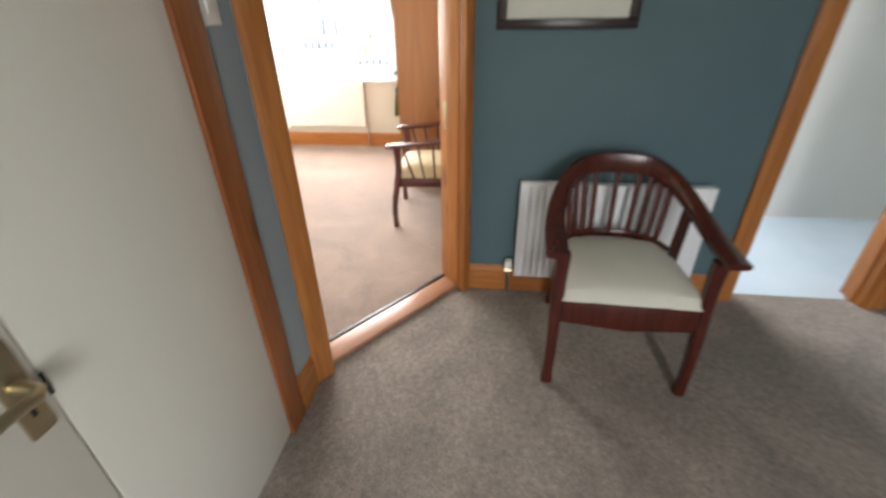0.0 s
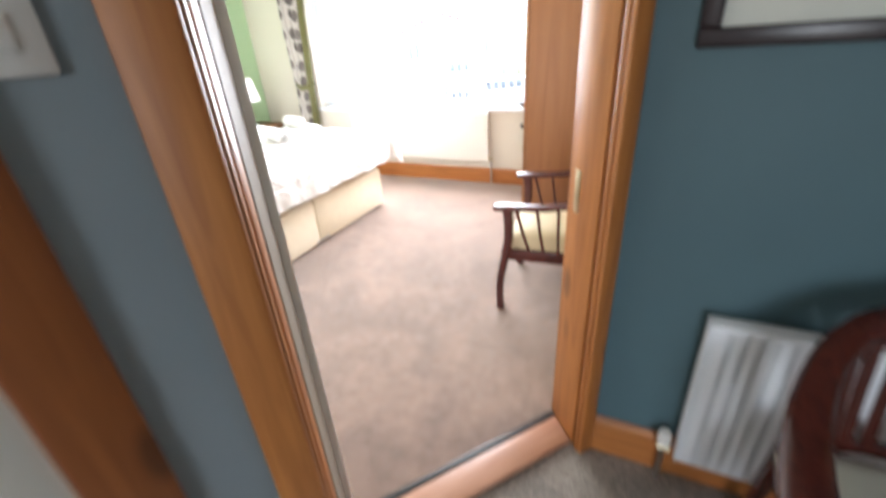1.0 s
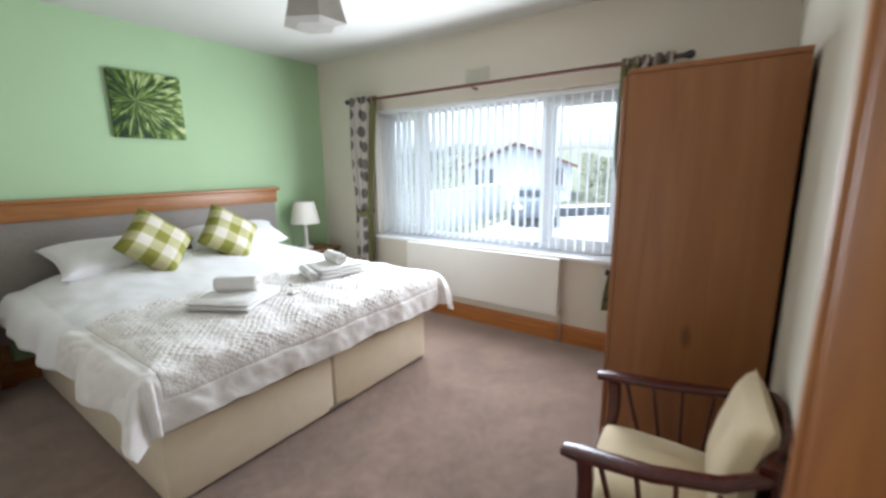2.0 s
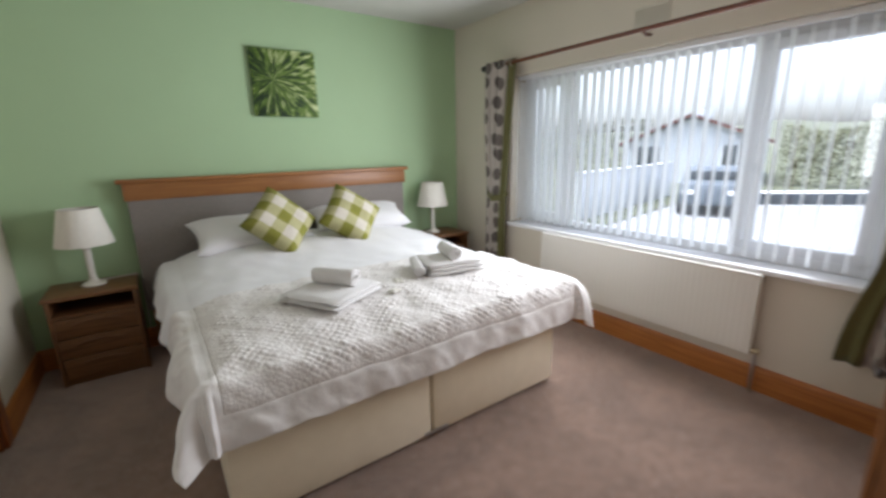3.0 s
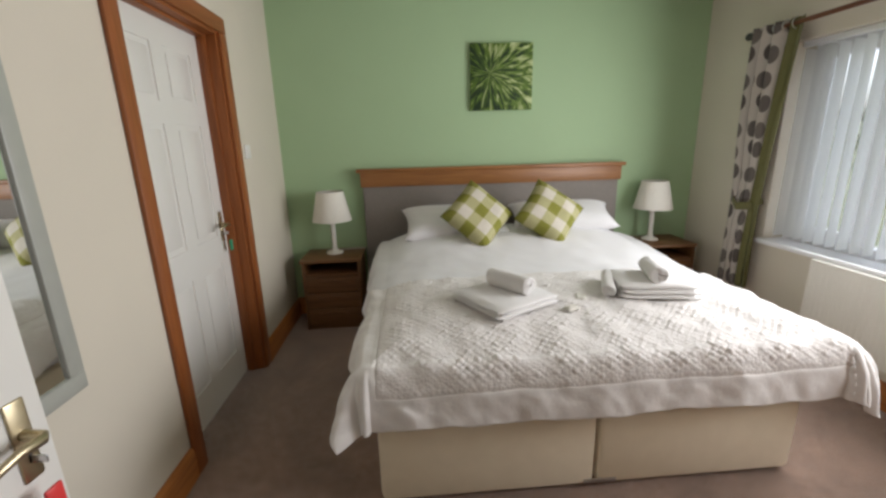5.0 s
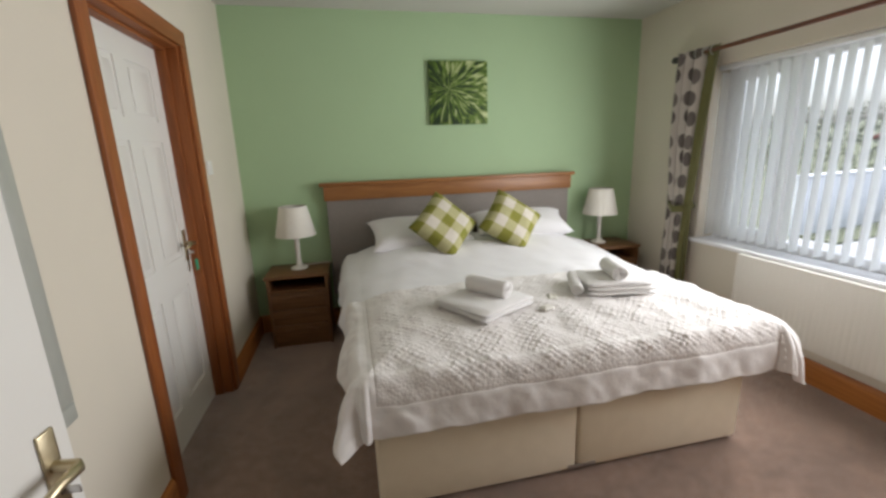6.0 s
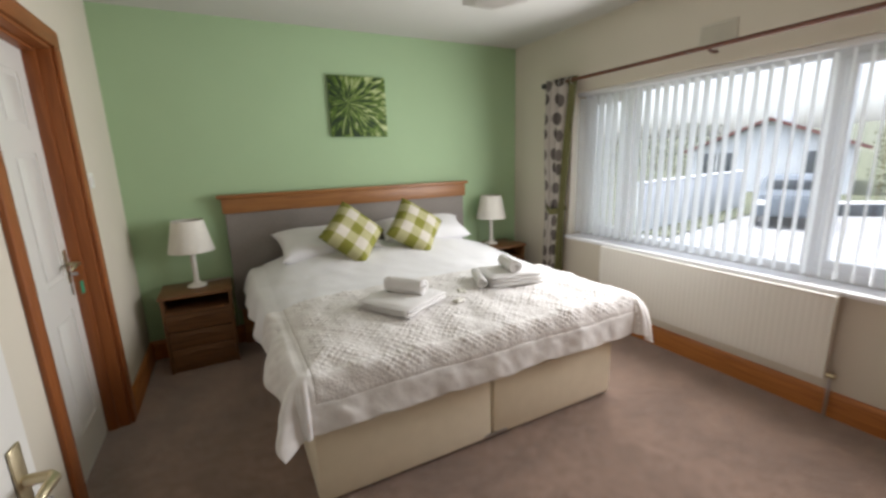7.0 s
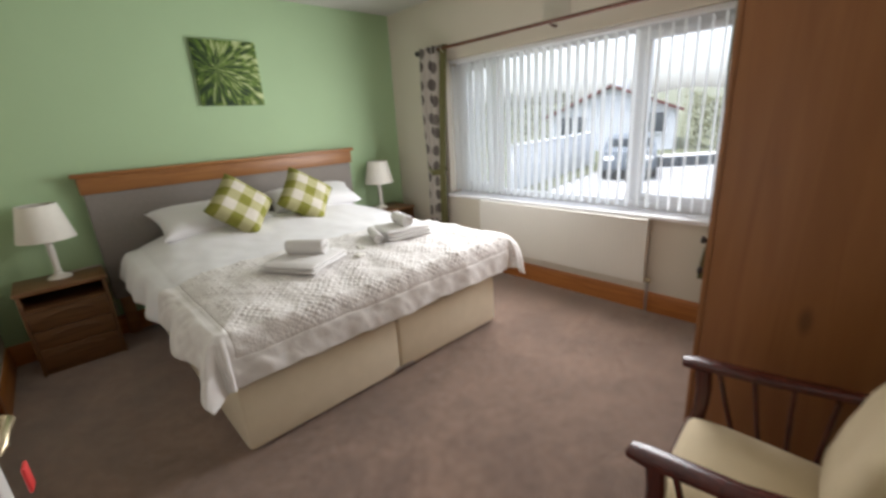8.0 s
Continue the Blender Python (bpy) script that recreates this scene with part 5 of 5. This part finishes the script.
def tub_armchair():
    """The hall chair: it faces -y; one bent rail makes back and arms, with upright slats and a pale seat."""
    c = thing("armchair", "dark mahogany tub armchair with a pale padded seat", "armchair")
    W, D = 0.52, 0.47
    for sx in (-1, 1):
        part("leg", leg(sx * W / 2, 0.0, sx * (W / 2 + 0.0), -0.02, 0.60, 0.012, 0.026), M["mahogany"], c)
        part("leg", leg(sx * 0.19, D, sx * 0.21, D + 0.06, 0.42, 0.0, 0.024), M["mahogany"], c)
        part("side_rail", sweep(bmesh.new(), [(sx * W / 2, 0.0, 0.37), (sx * 0.2, D, 0.37)], (0.015, 0.04), sides=8, square=0.4), M["mahogany"], c)
    part("front_rail", sweep(bmesh.new(), [(-W / 2, 0.0, 0.355), (0, -0.02, 0.35), (W / 2, 0.0, 0.355)], (0.015, 0.056), sides=8, square=0.4), M["mahogany"], c)
    part("back_rail", sweep(bmesh.new(), [(-0.2, D, 0.37), (0.2, D, 0.37)], (0.015, 0.04), sides=8, square=0.4), M["mahogany"], c)

    def rim(k):
        a = math.pi * k
        x = -0.285 * math.copysign(abs(math.cos(a)) ** 0.62, math.cos(a))
        y = 0.03 + 0.47 * max(0.0, math.sin(a)) ** 0.8
        z = 0.615 + 0.165 * max(0, math.sin(a)) ** 1.7
        return Vector((x, y, z))
    pts = [Vector((-0.288, -0.05, 0.612))] + [rim(i / 28) for i in range(29)] + [Vector((0.288, -0.05, 0.612))]
    sizes = []
    for i in range(len(pts)):
        k = min(i, len(pts) - 1 - i) / 15
        sizes.append((0.043 - 0.020 * k, 0.015 + 0.032 * k))
    sizes[0] = sizes[-1] = (0.040, 0.013)
    part("bent_rail", sweep(bmesh.new(), pts, sizes, sides=10, square=0.6), M["mahogany"], c, "bent rail that makes back and arms")
    hoop = [rim(0.22 + 0.56 * i / 16) + Vector((0, 0.008, 0)) for i in range(17)]
    part("lower_rail", sweep(bmesh.new(), [(p.x * 0.88, p.y - 0.03, 0.455) for p in hoop], (0.012, 0.018), sides=8, square=0.5), M["mahogany"], c)
    for i in range(9):
        p = rim(0.30 + 0.40 * i / 8)
        part("slat", sweep(bmesh.new(), [(p.x * 0.88, p.y - 0.03, 0.46), (p.x * 0.95, p.y - 0.015, (p.z + 0.46) / 2), (p.x, p.y, p.z)], (0.012, 0.006), up=(0, 1, 0), sides=8, square=0.5), M["mahogany"], c)
    for k in (0.19, 0.81):
        p = rim(k)
        part("back_post", sweep(bmesh.new(), [(p.x * 0.85, p.y - 0.05, 0.38), (p.x * 0.95, p.y - 0.01, 0.52), (p.x, p.y, p.z)], (0.020, 0.017), up=(0, 1, 0), sides=8, square=0.5), M["mahogany"], c)
    part("seat", seat_pad(W + 0.03, -0.02, D - 0.02, 0.405, 0.055, 0.02), M["ivory_cloth"], c, "pale ivory padded seat")
    return c


tc = tub_armchair()
tc.matrix_world = pose(-3.43, -4.82, 0, 0, 0, 268)

# framed print in the hall
pic = thing("framed_print", "faded print in a dark wooden frame on teal wall", "picture", Matrix(((0, 1, 0, HX), (-1, 0, 0, -4.288), (0, 0, 1, 1.28), (0, 0, 0, 1))))
PW, PH, PF = 0.55, 0.46, 0.038
part("frame", one_box(0, -0.025, 0, PW, 0, PF, 0.005), M["black_frame"], pic)
part("frame", one_box(0, -0.025, PH - PF, PW, 0, PH, 0.005), M["black_frame"], pic)
part("frame", one_box(0, -0.025, PF, PF, 0, PH - PF, 0.005), M["black_frame"], pic)
part("frame", one_box(PW - PF, -0.025, PF, PW, 0, PH - PF, 0.005), M["black_frame"], pic)
part("mount", one_box(PF, -0.012, PF, PW - PF, -0.002, PH - PF), M["mat"], pic, smooth=False)
part("print", one_box(0.13, -0.0145, 0.11, PW - 0.13, -0.012, PH - 0.11), M["print"], pic, smooth=False)

# ---- outside ----
GZ = -0.85
bm = bmesh.new()
sheet(bm, lambda u, v: (0.3 + 1200 * u ** 2, -800 + 1600 * v, GZ + 0.01 * noise.noise((u * 60, v * 90, 0))), 40, 60)
structure("ground", bm, M["grass"], "rough grass that reaches to the horizon", "ground")
structure("road", prism(bmesh.new(), [(0.4, -7), (26, -7), (26, -1), (19, 5.0), (15.6, 5.2), (9, 4.2), (0.4, 3.0)], GZ - 0.05, GZ + 0.03), M["concrete"], "pale concrete drive outside the window", "drive")
hy = noise.noise


def hill(u, v):
    ridge = 9 + 5 * hy((v * 9, 0.3, 0)) + 2 * hy((v * 31, 1, 0))
    return (180 + 160 * u, -260 + 560 * v, GZ - 0.5 + ridge * math.sin(math.pi * min(u, 0.5)))


structure("backdrop_hill", sheet(bmesh.new(), hill, 8, 90), M["hill"], "low green hill far beyond the houses", "hill")


def bungalow(at):
    h = thing("bungalow", "white rendered bungalow with a dark tiled gable roof", "house", at)
    W, L, E, A = 7.0, 11.0, 2.25, 3.65
    bm = bmesh.new()
    outline = [(-W / 2, 0), (W / 2, 0), (W / 2, E), (0, A), (-W / 2, E)]
    ends = [[bm.verts.new((y, x, z)) for x, z in outline] for y in (0, L)]
    bm.faces.new(ends[0])
    bm.faces.new(ends[1][::-1])
    for i in range(5):
        k = (i + 1) % 5
        bm.faces.new((ends[0][i], ends[1][i], ends[1][k], ends[0][k]))
    part("wall", bm, M["render"], h, smooth=False)
    for s in (-1, 1):
        bm = bmesh.new()
        q = [(s * (W / 2 + 0.4), E - 0.12), (0, A + 0.08)]
        vs_ = []
        for y in (-0.35, L + 0.35):
            for t in (0, 0.14):
                for x, z in q:
                    vs_.append(bm.verts.new((y, x, z + t)))
        for f in ((0, 1, 5, 4), (2, 3, 7, 6), (0, 1, 3, 2), (4, 5, 7, 6), (0, 2, 6, 4), (1, 3, 7, 5)):
            bm.faces.new([vs_[i] for i in f])
        roof = part("roof", bm, M["slate"], h, smooth=False)
        bm = sweep(bmesh.new(), [(-0.38, s * (W / 2 + 0.4), E - 0.08), (-0.38, 0, A + 0.12)], (0.10, 0.03), up=(1, 0, 0), sides=4)
        part("bargeboard", bm, M["fascia"], roof, "dark red bargeboard")
    for x, z, w, hh in ((-2.3, 1.0, 1.5, 1.1), (2.2, 1.0, 1.6, 1.1)):
        wn_ = part("window", one_box(-0.03, x - w / 2, z, 0.0, x + w / 2, z + hh, 0.01), M["far_glass"], h)
        for y0, y1 in ((-w / 2, -w / 2 + 0.07), (-0.035, 0.035), (w / 2 - 0.07, w / 2)):
            part("frame", one_box(-0.06, x + y0, z, -0.03, x + y1, z + hh), M["upvc"], wn_)
        part("sill", one_box(-0.14, x - w / 2 - 0.08, z - 0.08, 0.0, x + w / 2 + 0.08, z), M["render"], wn_)
    part("chimney", one_box(L * 0.45, -0.45, A - 0.6, L * 0.45 + 0.6, 0.45, A + 0.8, 0.02), M["render"], h)
    return h


b1 = bungalow(pose(22.7, 8.2, GZ, 0, 0, 18))


def car(at):
    c = thing("parked_car", "dark blue car parked on the drive", "car", at)
    bm = bmesh.new()
    prof = [(-2.0, 0.35), (-2.05, 0.65), (-1.95, 0.95), (-1.3, 1.05), (-0.7, 1.42), (0.7, 1.45), (1.35, 1.0), (2.0, 0.88), (2.08, 0.6), (2.0, 0.32)]
    rows_ = [[bm.verts.new((x, y * (1 if z < 1.1 else 0.84), z)) for x, z in prof] for y in (-0.86, 0.86)]
    bm.faces.new(rows_[0])
    bm.faces.new(rows_[1][::-1])
    for i in range(len(prof)):
        k = (i + 1) % len(prof)
        bm.faces.new((rows_[0][i], rows_[1][i], rows_[1][k], rows_[0][k]))
    bmesh.ops.bevel(bm, geom=list(bm.edges), offset=0.06, segments=2, affect="EDGES")
    part("body", bm, M["blue_paint"], c)
    part("windscreen", one_box(-1.26, -0.62, 1.08, -0.78, 0.62, 1.36, 0.02, Matrix.Translation((0, 0, 0))), M["far_glass"], c)
    for x in (-1.3, 1.3):
        for y in (-0.8, 0.8):
            w_ = part("wheel", lathe(bmesh.new(), [(0.0, -0.1), (0.2, -0.1), (0.3, -0.09), (0.31, 0), (0.3, 0.09), (0.2, 0.1), (0.0, 0.1)], 20,
                 Matrix.Translation((x, y, 0.31)) @ Matrix.Rotation(radians(90), 4, "X")), M["tyre"], c)
    for y in (-0.6, 0.6):
        part("headlight", one_box(-2.07, y - 0.16, 0.68, -2.0, y + 0.16, 0.82, 0.02), M["upvc"], c)
    return c


car(pose(13.0, 2.8, GZ + 0.03, 0, 0, 22))


def hedge(name, a, b, height, depth, label, seed, leaf="hedge"):
    """A clipped hedge of many small leaf clumps over a rough core."""
    rnd_ = random.Random(seed)
    verts, faces = [], []
    a, b = Vector(a), Vector(b)
    n = int((b - a).length * 520)
    for i in range(n):
        p = a.lerp(b, rnd_.random())
        z = height * rnd_.random() ** 0.7 * (0.9 + 0.25 * noise.noise((p.x * 0.5, p.y * 0.5, seed)))
        p = p + Vector((rnd_.uniform(-depth, depth), rnd_.uniform(-0.3, 0.3), z))
        s = rnd_.uniform(0.05, 0.12)
        k = len(verts)
        d1 = Vector((rnd_.uniform(-1, 1), rnd_.uniform(-1, 1), rnd_.uniform(-1, 1))).normalized() * s
        d2 = d1.orthogonal().normalized() * s * 0.7
        for q in (d1, d2, -d1, -d2):
            verts.append(tuple(p + q))
        faces.append((k, k + 1, k + 2, k + 3))
    me = bpy.data.meshes.new(name)
    me.from_pydata(verts, [], faces)
    me.materials.append(M[leaf])
    return tagged(new(name, me), label, "hedge", "", "stuff")


hedge("hedge", (24.6, 4.3, GZ), (27, -16, GZ), 3.6, 0.7, "tall yellow-green hedge beside the bungalow", 3, "pale_hedge")
hedge("hedge", (27, 13.2, GZ), (22, 28, GZ), 4.3, 0.7, "ragged dark green hedge beside the bungalow", 5)
structure("lawn", prism(bmesh.new(), [(7.6, 3.2), (15.6, 4.5), (15.4, 5.4), (7.6, 4.1)], GZ + 0.02, GZ + 0.08), M["grass"], "narrow grass verge along the white wall", "lawn")


def low_wall(name, a, b, height, thick, body, cap, label):
    """A low garden wall from a to b in plan with a slightly wider coping."""
    a, b = Vector((*a, 0)), Vector((*b, 0))
    x = (b - a).normalized()
    at = Matrix(((x.x, -x.y, 0, a.x), (x.y, x.x, 0, a.y), (0, 0, 1, GZ), (0, 0, 0, 1)))
    w_ = thing(name, label, "garden wall", at)
    length = (b - a).length
    part("wall", one_box(0, -thick / 2, 0, length, thick / 2, height, 0.01), M[body], w_)
    part("coping", one_box(-0.03, -thick / 2 - 0.03, height, length + 0.03, thick / 2 + 0.03, height + 0.07, 0.015), M[cap], w_)


low_wall("garden_wall", (7.6, 4.15), (15.4, 5.5), 1.42, 0.22, "render", "render", "white rendered garden wall along the drive")
# the dark body here stands for the shade at the hedge's foot
low_wall("garden_wall", (15.1, 2.5), (20.2, -2.6), 0.42, 0.25, "far_glass", "upvc", "pale coping on a dark strip that stands for the hedge's shade")
